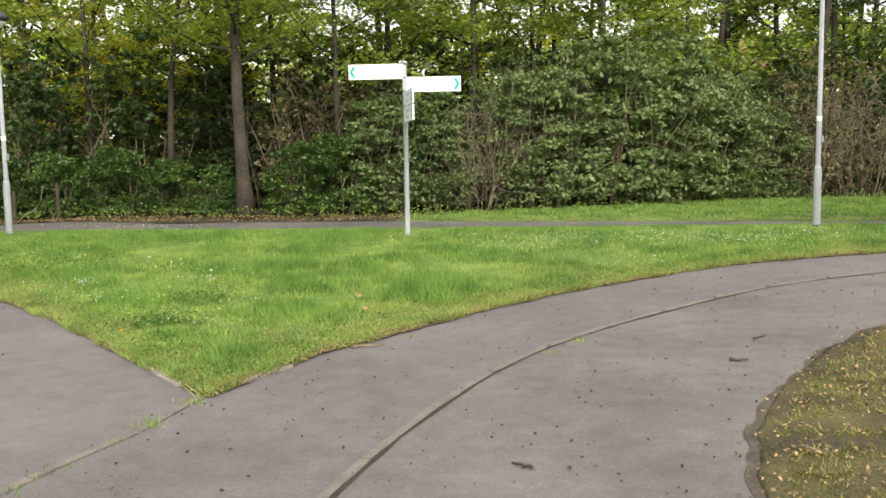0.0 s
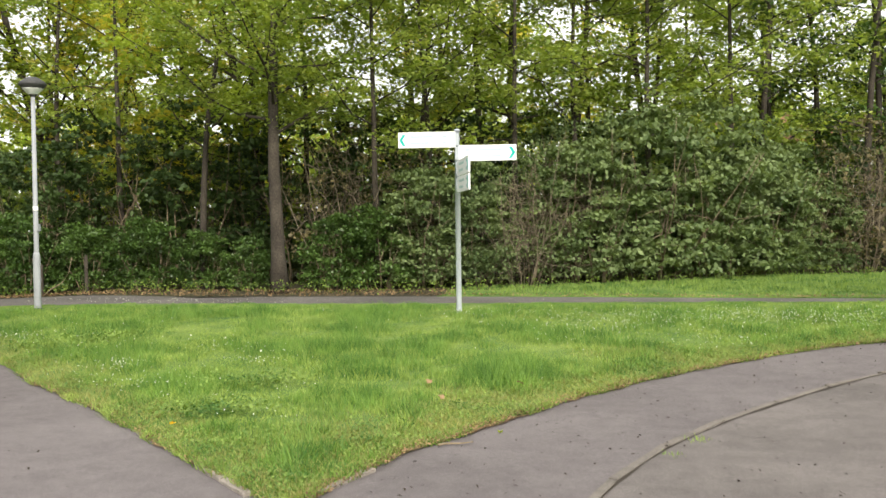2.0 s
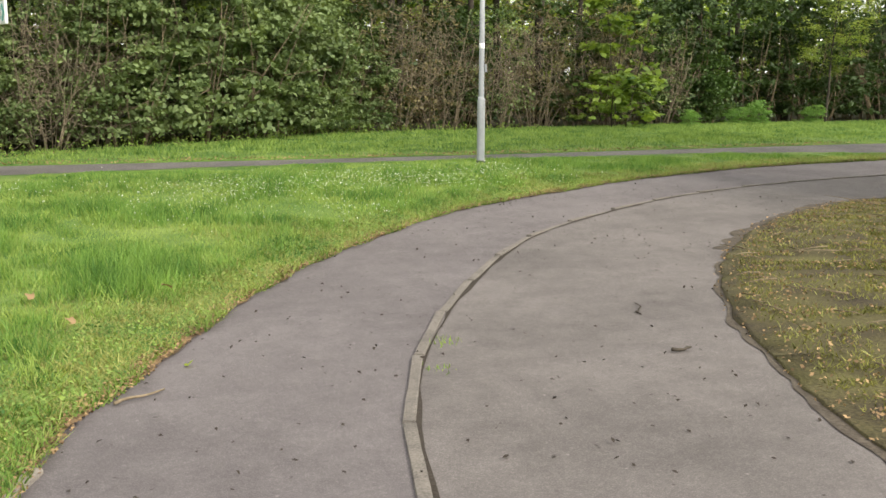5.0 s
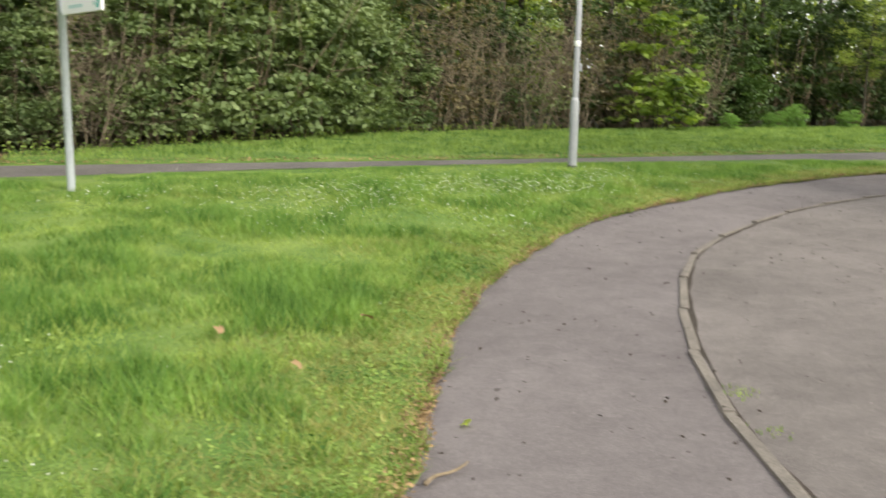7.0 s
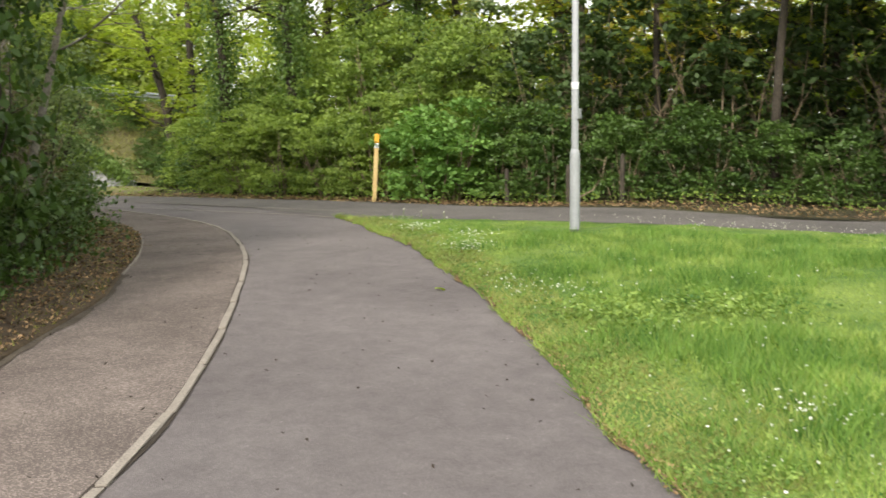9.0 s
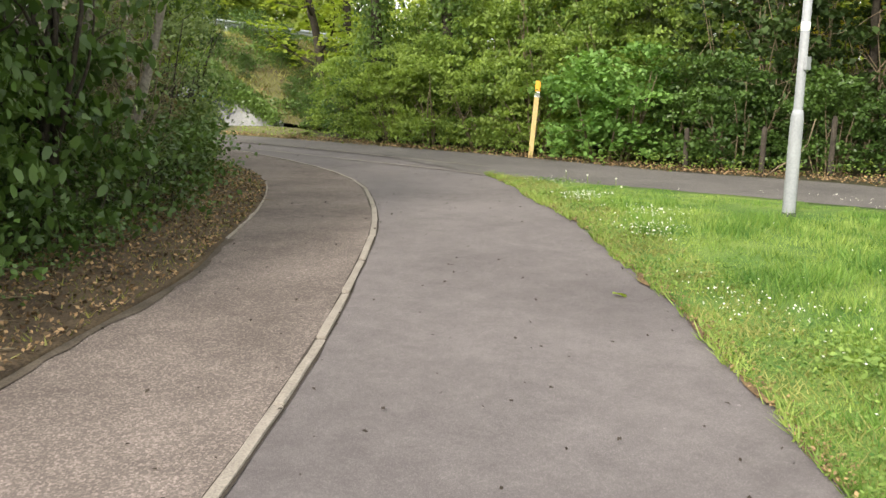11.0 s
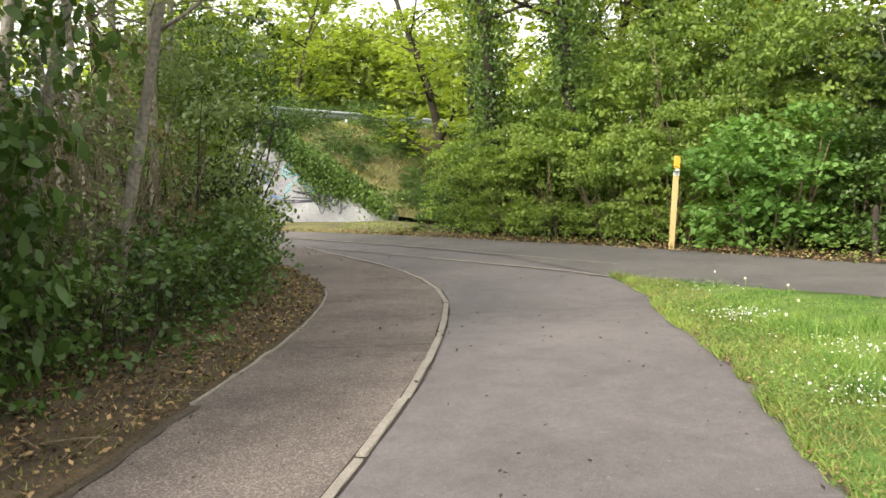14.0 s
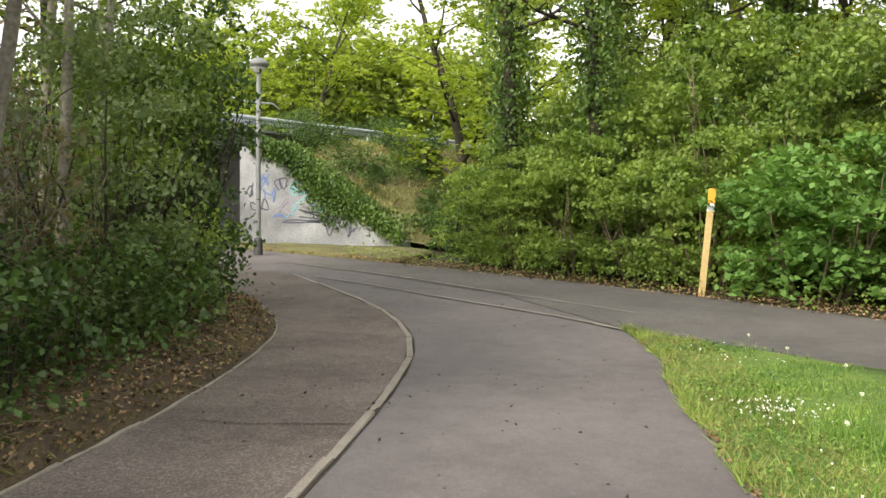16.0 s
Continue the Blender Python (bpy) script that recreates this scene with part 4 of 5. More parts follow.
# back wood: low shrubs along its edge
for x, y, ls, s in ((-13.2, 22.3, S_DARK, .85), (-11.6, 22.4, S_DARK, .7), (-10.0, 22.3, S_DARK, .75), (-8.6, 22.5, S_DARK, .62), (-7.4, 22.2, S_DARK, .55), (-5.3, 22.3, S_DARK, .75), (-4.3, 22.5, S_DARK, .8),
                    (-3.2, 22.9, S_GREY, .72), (-2.0, 23.2, S_GREY, .7), (-0.9, 23.1, S_BRUSH, 1.0), (-0.1, 23.9, S_BRUSH, 1.15), (0.0, 24.6, S_BRUSH, 1.1), (0.7, 23.7, S_GREY, .95), (2.2, 24.3, S_GREY, 1.05), (3.7, 24.9, S_GREY, 1.1), (5.0, 25.9, S_GREY, .9),
                    (5.6, 26.3, S_GREY, .9), (6.9, 27.0, S_GREY, .7), (8.0, 27.2, S_BRUSH, 1.2), (9.6, 27.4, S_BRUSH, 1.1), (11.2, 27.3, S_BRUSH, 1.0), (12.8, 27.6, S_BRUSH, 1.2), (14.6, 27.9, S_BRUSH, 1.3), (16.2, 28.4, S_BRUSH, 1.2), (10.4, 28.2, S_TALL, .9), (13.6, 28.6, S_TALL, 1.0), (17.0, 29.0, S_TALL, 1.0), (19.6, 29.2, S_TALL, 1.0),
                    (18, 28.4, S_BRUSH, 1.1), (20, 28.6, S_DARK, 1.0), (22.5, 28.9, S_TALL, 1.1), (25, 28.4, S_TALL, 1.1), (28, 27.8, S_TALL, 1.2), (31, 27.2, S_TALL, 1.2), (34, 26.4, S_TALL, 1.2)):
    plant(pick(ls), x, y, s * pr.uniform(.93, 1.07), pr.uniform(0, 6.28))
for x, y in ((-5.5, 23.8), (-3.6, 24.4)):
    plant(pick(S_BRUSH), x, y, pr.uniform(1.0, 1.3), pr.uniform(0, 6.28))
# understorey and trunks behind
for k in range(30):
    x = -15 + 52 * (k + pr.uniform(0, .9)) / 30
    y = 25.5 + (3.5 if x > 3 else 0) + (1.5 if x > 8 else 0) + pr.uniform(0, 9)
    plant(pick(T_POLE if x < 7 else T_SHADED), x, y, pr.uniform(.75, 1.1), pr.uniform(0, 6.28))
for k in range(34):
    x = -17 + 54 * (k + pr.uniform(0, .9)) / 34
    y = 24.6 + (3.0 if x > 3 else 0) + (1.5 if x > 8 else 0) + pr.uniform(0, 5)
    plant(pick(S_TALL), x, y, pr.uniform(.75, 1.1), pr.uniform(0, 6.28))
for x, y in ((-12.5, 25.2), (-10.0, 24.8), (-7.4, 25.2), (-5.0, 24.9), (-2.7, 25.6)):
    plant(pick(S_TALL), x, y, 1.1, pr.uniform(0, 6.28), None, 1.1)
for x, y in ((17.6, 26.3), (19.7, 26.6), (20.8, 26.9), (23.2, 26.8)):
    plant(S_BRIGHT[0], x, y, pr.uniform(.3, .45), pr.uniform(0, 6.28))
plant(T_LIME[0], -6.34, 21.2, 1.0, 0.6)
for x, y, s in ((-4.4, 22.9, .9), (-1.2, 24.6, .95), (2.4, 26.0, 1.0), (-3.2, 25.2, .95), (0.5, 26, 1.0), (5, 28.5, 1.05)):
    plant(pick(T_LIME[1:]), x, y, s, pr.uniform(0, 6.28))
for x, y, s in ((-8.9, 23.0, .95),):
    plant(T_SUNNY[0], x, y, s, pr.uniform(0, 6.28))
for x, y, s in ((-1.5, 29, 1.05), (3, 31.5, 1.0), (7, 33, 1.1), (11.5, 34, 1.0), (16, 36, 1.1), (-5, 33, 1.1), (8.5, 39, 1.1), (13.5, 41, 1.1)):
    plant(pick(T_BACK), x, y, s, pr.uniform(0, 6.28))
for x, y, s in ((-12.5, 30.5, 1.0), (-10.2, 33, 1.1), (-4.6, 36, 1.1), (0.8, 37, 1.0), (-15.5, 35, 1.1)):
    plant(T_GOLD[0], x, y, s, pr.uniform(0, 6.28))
for x, y, s in ((9.5, 31, 1.1), (12.5, 31.5, 1.0), (15.5, 32, 1.1), (18.5, 32, 1.1), (22, 31.5, 1.1), (26, 31, 1.1), (30, 30, 1.1), (6.2, 30.5, 1.0)):
    plant(T_SHADED[0], x, y, s, pr.uniform(0, 6.28))
plant(S_CHEST[0], 14.8, 26.2, 1.0, 1.0)
plant(T_LIME[1], 23.6, 26.6, .45, 1.0)
plant(T_LIME[2], -19.8, 13.0, .75, 2.0)
for x, y, s in ((-17, 33, 1.0), (-20, 44, 1.1), (-12, 46, 1.0), (-4, 47, 1.0), (5, 48, 1.1), (14, 50, 1.0), (24, 50, 1.2), (34, 48, 1.1)):
    plant(pick(T_YELLOW), x, y, s, pr.uniform(0, 6.28))

def far_wood(name, label, line, depth, height, n, size, material, seed):
    """Distant trees as a ragged mass of leaf clumps."""
    rg = np.random.default_rng(seed)
    pts = curve(line, 1.0)
    idx = rg.integers(0, len(pts), n)
    tops = height * (0.75 + 0.35 * np.array([noise.noise(Vector((i * 0.23, seed, 0))) for i in range(len(pts))]))
    c = np.array([(pts[i][0], pts[i][1], 0) for i in idx]) + rg.normal(0, 1, (n, 3)) * (0.6, depth * 0.4, 0)
    c[:, 2] = tops[idx] * rg.uniform(0.02, 1, n) ** 0.8
    tagged(new(name, quads(name, leaves(rg, c, 9, (0.5, 0.5, 0.3), size, 0.4), 4, material)), label, "trees", kind="stuff")


far_wood("far_wood", "dense green wood in the distance", [(-30, 38, 0), (-10, 40, 0), (10, 41, 0), (25, 42, 0), (48, 38, 0), (60, 25, 0)], 6, 6.0, 6000, 0.36, M_LEAF_MID, 201)
far_wood("far_wood", "yellow-green trees in the distance, sunlight in their leaf colour", [(-70, 10, 0), (-62, 30, 0), (-50, 48, 0), (-25, 55, 0), (10, 56, 0), (50, 55, 0)], 8, 11, 6000, 0.45, M_LEAF_YELLOW, 202)
far_wood("far_wood", "green trees beyond the raised road", [(-46.5, 21.5, 0), (-45.5, 28, 0), (-44, 36, 0)], 5, 10, 3600, 0.32, M_LEAF_LIME, 203)

# foliage bank behind the marker post
for x, y, ls, s in ((-14.2, 22.6, S_DARK, .9), (-15.5, 21.7, S_BRIGHT, 1.08), (-17.4, 21.7, S_MID, .8), (-18.6, 21.5, S_MID, .85), (-19.9, 21.2, S_MID, .85), (-21.1, 21.1, S_MID, .8), (-22.3, 21.2, S_MID, .75), (-23.4, 21.6, S_DARK, .7), (-24.3, 22.4, S_MID, .6),
                    (-13.8, 24.2, S_TALL, .95), (-16.2, 23.6, S_BANK, .95), (-18.4, 23.4, S_BANK, 1.05), (-20.6, 23.2, S_BANK, 1.0), (-22.6, 23.5, S_BANK, .8), (-24.4, 24.4, S_MID, .9), (-17.0, 25.6, S_GREY, 1.0), (-20.0, 25.8, S_GREY, 1.05), (-23.0, 26.2, S_BANK, 1.05), (-26, 26.5, S_MID, 1.2), (-25.5, 22.7, S_MID, .8), (-26.8, 24.8, S_BANK, .7)):
    plant(pick(ls), x, y, s * pr.uniform(.94, 1.06), pr.uniform(0, 6.28))
for x, y, s, ls in ((-22.9, 21.9, 1.0, T_IVY), (-20.4, 22.2, .95, T_IVY), (-25.5, 27.5, 1.0, T_IVY), (-19.3, 25.2, 1.0, T_IVY), (-20.9, 24.7, .9, T_IVY), (-15.2, 27.5, .9, T_POLE), (-12.5, 26.0, 1.0, T_LIME), (-19.0, 28.2, .8, T_YELLOW), (-24, 30, 1.1, T_YELLOW), (-18, 31, 1.1, T_YELLOW), (-30.2, 25.2, .8, T_YELLOW), (-14, 30, .9, T_GOLD), (-9.5, 28.5, 1.0, T_YELLOW), (-17.5, 30.5, .9, T_GOLD), (-21.5, 29.5, .9, T_GOLD), (-34, 29, 1.0, T_YELLOW), (-29, 31, 1.1, T_YELLOW)):
    plant(pick(ls), x, y, s, pr.uniform(0, 6.28))
for x, y, s in ((-44, 22, 1.0), (-46, 30, 1.2), (-48, 38, 1.2), (-38, 38, 1.2), (-37.5, 20.5, .6), (-39.5, 24.5, .75)):
    plant(pick(T_YELLOW), x, y, s, pr.uniform(0, 6.28))

# shrub bed beside the footpath
for x, y, ls, s in ((-10.8, 7.9, S_NEAR, 1.0), (-11.5, 8.9, S_NEAR, 1.0), (-12.5, 10.0, S_NEAR, 1.05), (-13.5, 11.1, S_BRUSH, .62), (-14.8, 11.8, S_BRUSH, .7), (-15.9, 12.6, S_NEARL[1:], 1.0), (-17.0, 13.3, S_NEARL[1:], 1.0), (-18.2, 13.75, S_NEARL[:2], 1.13), (-18.45, 13.6, S_NEARL[1:], 1.15), (-19.5, 13.9, S_NEARL[:1], 1.0),
                    (-9.6, 6.6, S_NEAR, .9), (-12.6, 8.0, S_NEAR, 1.1), (-13.6, 9.7, S_NEAR, .95), (-12.0, 6.8, S_NEAR, 1.0), (-14.2, 10.4, S_BRUSH, .75), (-14.4, 9.6, S_BRUSH, .8), (-16.6, 10.4, S_BRUSH, .8), (-18.6, 11.4, S_NEARL, .8), (-20.6, 11.6, S_NEARL, .9), (-21.0, 13.2, S_NEARL, .9)):
    plant(pick(ls), x, y, s * pr.uniform(.95, 1.05), pr.uniform(0, 6.28), None, s * (1.35 if y < 10.3 and x > -13 else 1.12))
for x, y in ((-14.6, 10.2), (-15.4, 11.0), (-16.0, 11.9), (-16.9, 11.9), (-17.9, 12.6), (-15.6, 9.0), (-17.6, 10.4), (-19.4, 12.4)):
    plant(pick(T_BIRCH), x, y, pr.uniform(.8, 1.05), pr.uniform(0, 6.28))
for x, y in ((-31, 8),):
    plant(pick(T_LIME), x, y, 1.0, pr.uniform(0, 6.28))

for x, y, lean_x, lean_y, rz, s in ((-14.1, 11.6, 0.1, 0.18, 0.3, .8), (-13.7, 10.9, -0.05, 0.08, 1.9, .75), (-15.9, 12.4, 0.06, 0.1, 4.0, .8), (-16.8, 13.0, -0.04, -0.05, 2.7, .8)):
    axis = Vector((-lean_y, lean_x, 0))
    m = Matrix.Translation((x, y, 0)) @ Matrix.Rotation(axis.length, 4, axis.normalized()) @ Matrix.Rotation(rz, 4, "Z") @ Matrix.Diagonal((s, s, s, 1))
    copy_thing(T_BIRCH[0], m @ Matrix.Diagonal(tuple(1 / c for c in T_BIRCH[0].scale) + (1,)))
near = [q for q in BED_WEST if -19.3 < q.x < -9.2]
for k in range(0, len(near), 3):
    a, b = near[k], near[min(k + 1, len(near) - 1)]
    dv = (b - a).normalized() if (b - a).length > 1e-6 else Vector((-0.7, 0.7, 0))
    off = 1.05 + pr.uniform(-.12, .25)
    plant(pick(S_LOW), a.x - dv.y * off, a.y + dv.x * off, pr.uniform(.7, 1.25), pr.uniform(0, 6.28))

# bed on the other side
for x, y, s in ((9.5, 10.7, .85), (11.5, 9.8, .95), (13.5, 9.6, 1.0), (15.5, 9.8, 1.0), (18, 9.6, 1.1), (21, 9.2, 1.2)):
    plant(pick(S_NEAR), x, y, s, pr.uniform(0, 6.28))
# Unseen trees, added beyond the view to shade the bed.
for x, y, s in ((10.6, 8.6, .8), (14.5, 9.0, .9), (19.0, 8.6, 1.0)):
    plant(T_LIME[1], x, y, s, pr.uniform(0, 6.28))

# ---- grass, flowers, litter ----


def zmap(p, loop, lift, bulge):
    a = np.array([(q[0], q[1]) for q in loop])
    dist = np.array([np.sqrt(((a - q) ** 2).sum(1).min()) for q in p])
    z = np.array([ground_z(x, y) for x, y in p])
    return z + lift + bulge * np.minimum(1, dist / 1.2), dist


def scatter(rng, loop, n):
    a = np.array([(q[0], q[1]) for q in loop])
    lo, hi = a.min(0), a.max(0)
    p = rng.uniform(lo, hi, (n, 2))
    return p[within(p, loop)]


def blades(rng, p, z, h, width, lean=0.45):
    n = len(p)
    a = rng.uniform(0, 2 * np.pi, n)
    side = np.stack([np.cos(a), np.sin(a), np.zeros(n)], 1) * (width * rng.uniform(0.6, 1.3, n))[:, None]
    tip = np.stack([rng.normal(0, lean, n) * h, rng.normal(0, lean, n) * h, h], 1)
    base = np.stack([p[:, 0], p[:, 1], z - 0.01], 1)
    return np.stack([base - side, base + side, base + tip], 1)


def tuft_noise(p, s, seed):
    return np.array([noise.noise(Vector((x * s, y * s, seed))) for x, y in p])


rng = np.random.default_rng(77)
p = scatter(rng, MEADOW, 900000)
keep = rng.uniform(0, 1, len(p)) < np.clip(10.0 / (3.0 + np.hypot(p[:, 0] + 3, p[:, 1] - 5)), 0.25, 1)
p = p[keep]
z, dist = zmap(p, MEADOW[::3], 0.025, 0.035)
t1 = 1.5 * tuft_noise(p, 0.9, 2.0)
t2 = tuft_noise(p, 3.0, 6.0)
h = np.clip(0.075 + 0.09 * t1 + 0.085 * t2, 0.025, 0.26) * np.clip(dist / 0.55, 0.28, 1) * rng.uniform(0.6, 1.35, len(p))
back = np.array([(q.x, q.y) for q in EDGE_NORTH[::3]])
db = np.sqrt(((p[:, None, :] - back[None, :, :]) ** 2).sum(2).min(1))
h *= np.clip(db / 2.2, 0.3, 1)
lush = t1 + 0.9 * t2 + 0.5 * tuft_noise(p, 7.0, 4.0) + rng.normal(0, 0.3, len(p)) > 0.12
for name, label, keep, material in (("meadow_grass", "short pale green meadow grass", ~lush, M_SHORT), ("meadow_tufts", "taller dark green tufts of meadow grass", lush, M_LUSH)):
    tagged(new(name, quads(name, blades(rng, p[keep], z[keep], h[keep], 0.005), 3, material)), label, "grass", kind="stuff")
p = scatter(rng, VERGE, 150000)
z, dist = zmap(p, VERGE[::3], 0.02, 0.05)
h = np.clip(0.07 + 0.06 * tuft_noise(p, 0.8, 9.0), 0.03, 0.2) * rng.uniform(0.6, 1.4, len(p)) * np.clip(dist / 0.8, 0.4, 1)
tagged(new("verge_grass", quads("verge_grass", blades(rng, p, z, h, 0.009), 3, M_BLADE)), "green grass on the verge before the wood", "grass", kind="stuff")

# ---- small things on grass, paths and beds ----
def zat(x, y, lift=0.0):
    return ground_z(x, y) + lift


def daisy_patch(rg, x, y, sx, sy, n):
    p = rg.normal(0, 1, (n, 2)) * (sx, sy) + (x, y)
    return p[within(p, MEADOW)]


# white meadow flowers in drifts
rg = np.random.default_rng(5)
spots = [(-3.2, 10.7, .22, .18, 55), (-3.9, 11.4, .35, .2, 40), (-7.3, 12.3, .4, .22, 130), (-9.6, 14.6, .22, .14, 85), (-10.9, 15.2, .14, .1, 110), (-9.1, 13.9, .14, .12, 60), (-9.0, 13.6, .2, .12, 40), (2.4, 14.4, 1.3, .5, 650), (1.0, 13.6, .9, .5, 350), (3.4, 13.9, .5, .3, 240),
         (-6.5, 16.6, .9, .25, 120), (-8.5, 17.0, .6, .2, 60), (-3.0, 8.6, .22, .1, 14), (-2.3, 8.0, .18, .07, 10), (-4.7, 10.4, .2, .1, 60), (-3.9, 9.4, .3, .1, 30), (-2.2, 9.0, .5, .4, 10), (-4.2, 9.6, .5, .4, 50), (4.8, 14.6, .4, .25, 110), (1.8, 12.2, .4, .3, 80), (0.2, 12.5, .5, .4, 60), (-1.2, 14.6, .4, .3, 50), (-12.4, 16.6, .3, .15, 25), (-5.6, 11.5, .5, .5, 40), (-6.3, 13.5, 2.0, 1.5, 60), (0, 13.0, 3.5, 2.0, 60)]
pp = np.concatenate([daisy_patch(rg, *s) for s in spots])
zz, dd = zmap(pp, MEADOW[::3], 0.025, 0.035)
n = len(pp)
hh = rg.uniform(0.07, 0.14, n)
k = 7
ang = np.arange(k) * 2 * np.pi / k
rad = rg.uniform(0.0035, 0.007, n)
disc = np.stack([pp[:, None, 0] + np.cos(ang) * rad[:, None], pp[:, None, 1] + np.sin(ang) * rad[:, None], (zz + hh)[:, None] + rg.normal(0, 0.004, (n, k))], 2)
tagged(new("meadow_flowers", quads("meadow_flowers", disc, k, M_PETAL)), "drifts of small white daisies in the meadow", "flowers", kind="stuff")


def clover(name, label, spots, n, size, material, seed, lift=0.05):
    """Broad low leaves of weeds between the grass."""
    rg = np.random.default_rng(seed)
    c = []
    for x, y, sx, sy in spots:
        q = rg.normal(0, 1, (n, 2)) * (sx, sy) + (x, y)
        c.append(q)
    c = np.concatenate(c)
    c = c[within(c, MEADOW)]
    zc, _ = zmap(c, MEADOW[::3], 0.025, 0.035)
    cc = np.stack([c[:, 0], c[:, 1], zc + lift * rg.uniform(0.3, 1.2, len(c))], 1)
    tagged(new(name, quads(name, leaves(rg, cc, 3, (0.03, 0.03, 0.012), size, 0.7), 4, material)), label, "weeds", kind="stuff")


edge_spots = [(p.x + 0.15, p.y + 0.25, .35, .3) for p in EDGE_WEST[::12]] + [(p.x - 0.15, p.y + 0.2, .3, .3) for p in EDGE_EAST[:88:10]]
clover("clover", "low fresh green weeds along the meadow's rim", edge_spots, 420, 0.022, M_BLADE, 31, 0.05)
clover("broad_weeds", "patches of broader weeds among the grass", [(-2.75, 8.35, .22, .15), (-6.3, 11.9, .35, .2), (-5.8, 12.4, .3, .2), (1.2, 14.2, .5, .3), (3.9, 14.2, .5, .3), (-2.9, 9.7, .3, .2)], 300, 0.035, M_BLADE, 32, 0.1)


def scatter_ribbon(rg, line, w0, w1, n):
    idx = rg.integers(0, len(line) - 1, n)
    t = rg.uniform(0, 1, n)
    out = []
    for i, u in zip(idx, t):
        a, b = line[i], line[i + 1]
        dv = Vector((b[0] - a[0], b[1] - a[1])).normalized()
        w = rg.uniform(w0, w1)
        out.append((a[0] + (b[0] - a[0]) * u - dv.y * w, a[1] + (b[1] - a[1]) * u + dv.x * w))
    return np.array(out)


def litter(name, label, p, size, material, seed, lift=0.012, flat=0.75, bed=None, bulge=0.0):
    rg = np.random.default_rng(seed)
    zb = zmap(p, bed, lift, bulge)[0] if bed else np.array([ground_z(x, y) for x, y in p]) + lift
    c = np.stack([p[:, 0], p[:, 1], zb + rg.uniform(0, 0.02, len(p))], 1)
    tagged(new(name, quads(name, leaves(rg, c, 1, (0, 0, 0.003), size, flat), 4, material)), label, "leaf litter", kind="stuff")


rg = np.random.default_rng(8)
litter("leaf_litter", "dry brown crumbs along the meadow's edge", np.concatenate([scatter_ribbon(rg, EDGE_EAST, -0.07, 0.08, 13000), scatter_ribbon(rg, EDGE_WEST, -0.05, 0.08, 3800)]), 0.021, M_LITTER, 41, 0.02)
bed2 = np.concatenate([scatter_ribbon(rg, BED_WEST[30:], 0.0, 1.1, 17000), scatter_ribbon(rg, BED_WEST[30:], 0.3, 3.0, 5000)])
litter("leaf_litter", "dead brown leaves and twigs on the shrub bed", bed2, 0.034, M_LITTER, 42, 0.03, 0.6, BED2[::2], 0.12)
litter("leaf_litter", "dark rotting leaves on the shrub bed", scatter_ribbon(rg, BED_WEST[30:], 0.0, 1.6, 15000), 0.04, M_ROT, 48, 0.025, 0.6, BED2[::2], 0.12)
bed1 = np.concatenate([scatter_ribbon(rg, BED_EAST, -2.6, -0.05, 16000), scatter_ribbon(rg, BED_EAST, -0.5, 0.06, 3500)])
litter("leaf_litter", "dead brown leaves on the mossy bed", bed1, 0.024, M_LITTER, 43, 0.03, 0.6, BED1[::2], 0.1)
hedge_line = [Vector(q) for q in ((12, 25.9), (5.8, 25.6), (2.5, 23.2), (-2.2, 21.0), (-7, 20.9), (-12.5, 21.2), (-16.5, 21.0), (-20.1, 20.4), (-22.7, 19.9), (-25.2, 19.6))]
litter("leaf_litter", "dead leaves along the foot of the hedge", np.concatenate([scatter_ribbon(rg, curve(hedge_line), -0.4, 0.9, 9000), scatter_ribbon(rg, PATH_NORTH[70:], -0.5, 0.15, 7000)]), 0.042, M_LITTER, 44, 0.03)
moss2 = np.concatenate([scatter_ribbon(rg, BED_WEST[30:], 0.02, 1.3, 26000), scatter_ribbon(rg, BED_EAST, -2.6, -0.12, 130000)])
inb = within(moss2, BED2)
clump = tuft_noise(moss2, 2.4, 12.0) + 0.5 * tuft_noise(moss2, 7.0, 3.0)
for name, label, keep, material in (("bed_moss", "yellowish moss and dry grass in patches on the beds", (clump > -0.3) & (clump < -0.15), M_DRYBLADE), ("bed_grass", "sparse green moss and grass on the beds", clump > -0.15, M_MOSSBLADE)):
    q, side = moss2[keep], inb[keep]
    zc = np.where(side, zmap(q, BED2[::2], 0.02, 0.12)[0], zmap(q, BED1[::2], 0.02, 0.1)[0])
    tagged(new(name, quads(name, blades(rg, q, zc, rg.uniform(0.012, 0.05, len(q)), 0.006, 0.8), 3, material)), label, "moss", kind="stuff")
rim = np.concatenate([scatter_ribbon(rg, EDGE_EAST, -0.02, 0.55, 22000), scatter_ribbon(rg, EDGE_WEST, -0.02, 0.5, 18000), scatter_ribbon(rg, EDGE_EAST, -0.55, 0.02, 22000), scatter_ribbon(rg, EDGE_WEST, -0.5, 0.0, 18000)])
dry_spots = [rg.normal(0, 1, (n_, 2)) * (sx, sy) + (x, y) for x, y, sx, sy, n_ in ((5.2, 14.2, .6, .2, 3000), (-0.2, 10.2, .3, .35, 2200), (-0.9, 9.0, .3, .4, 2200), (-1.6, 7.6, .3, .4, 2200), (0.9, 11.8, .4, .3, 1800), (3.0, 13.2, .5, .25, 1500), (-0.6, 14.9, .6, .25, 1800), (-4.9, 10.4, .2, .3, 700))]
rim = np.concatenate([rim] + dry_spots)
rim = rim[within(rim, MEADOW)]
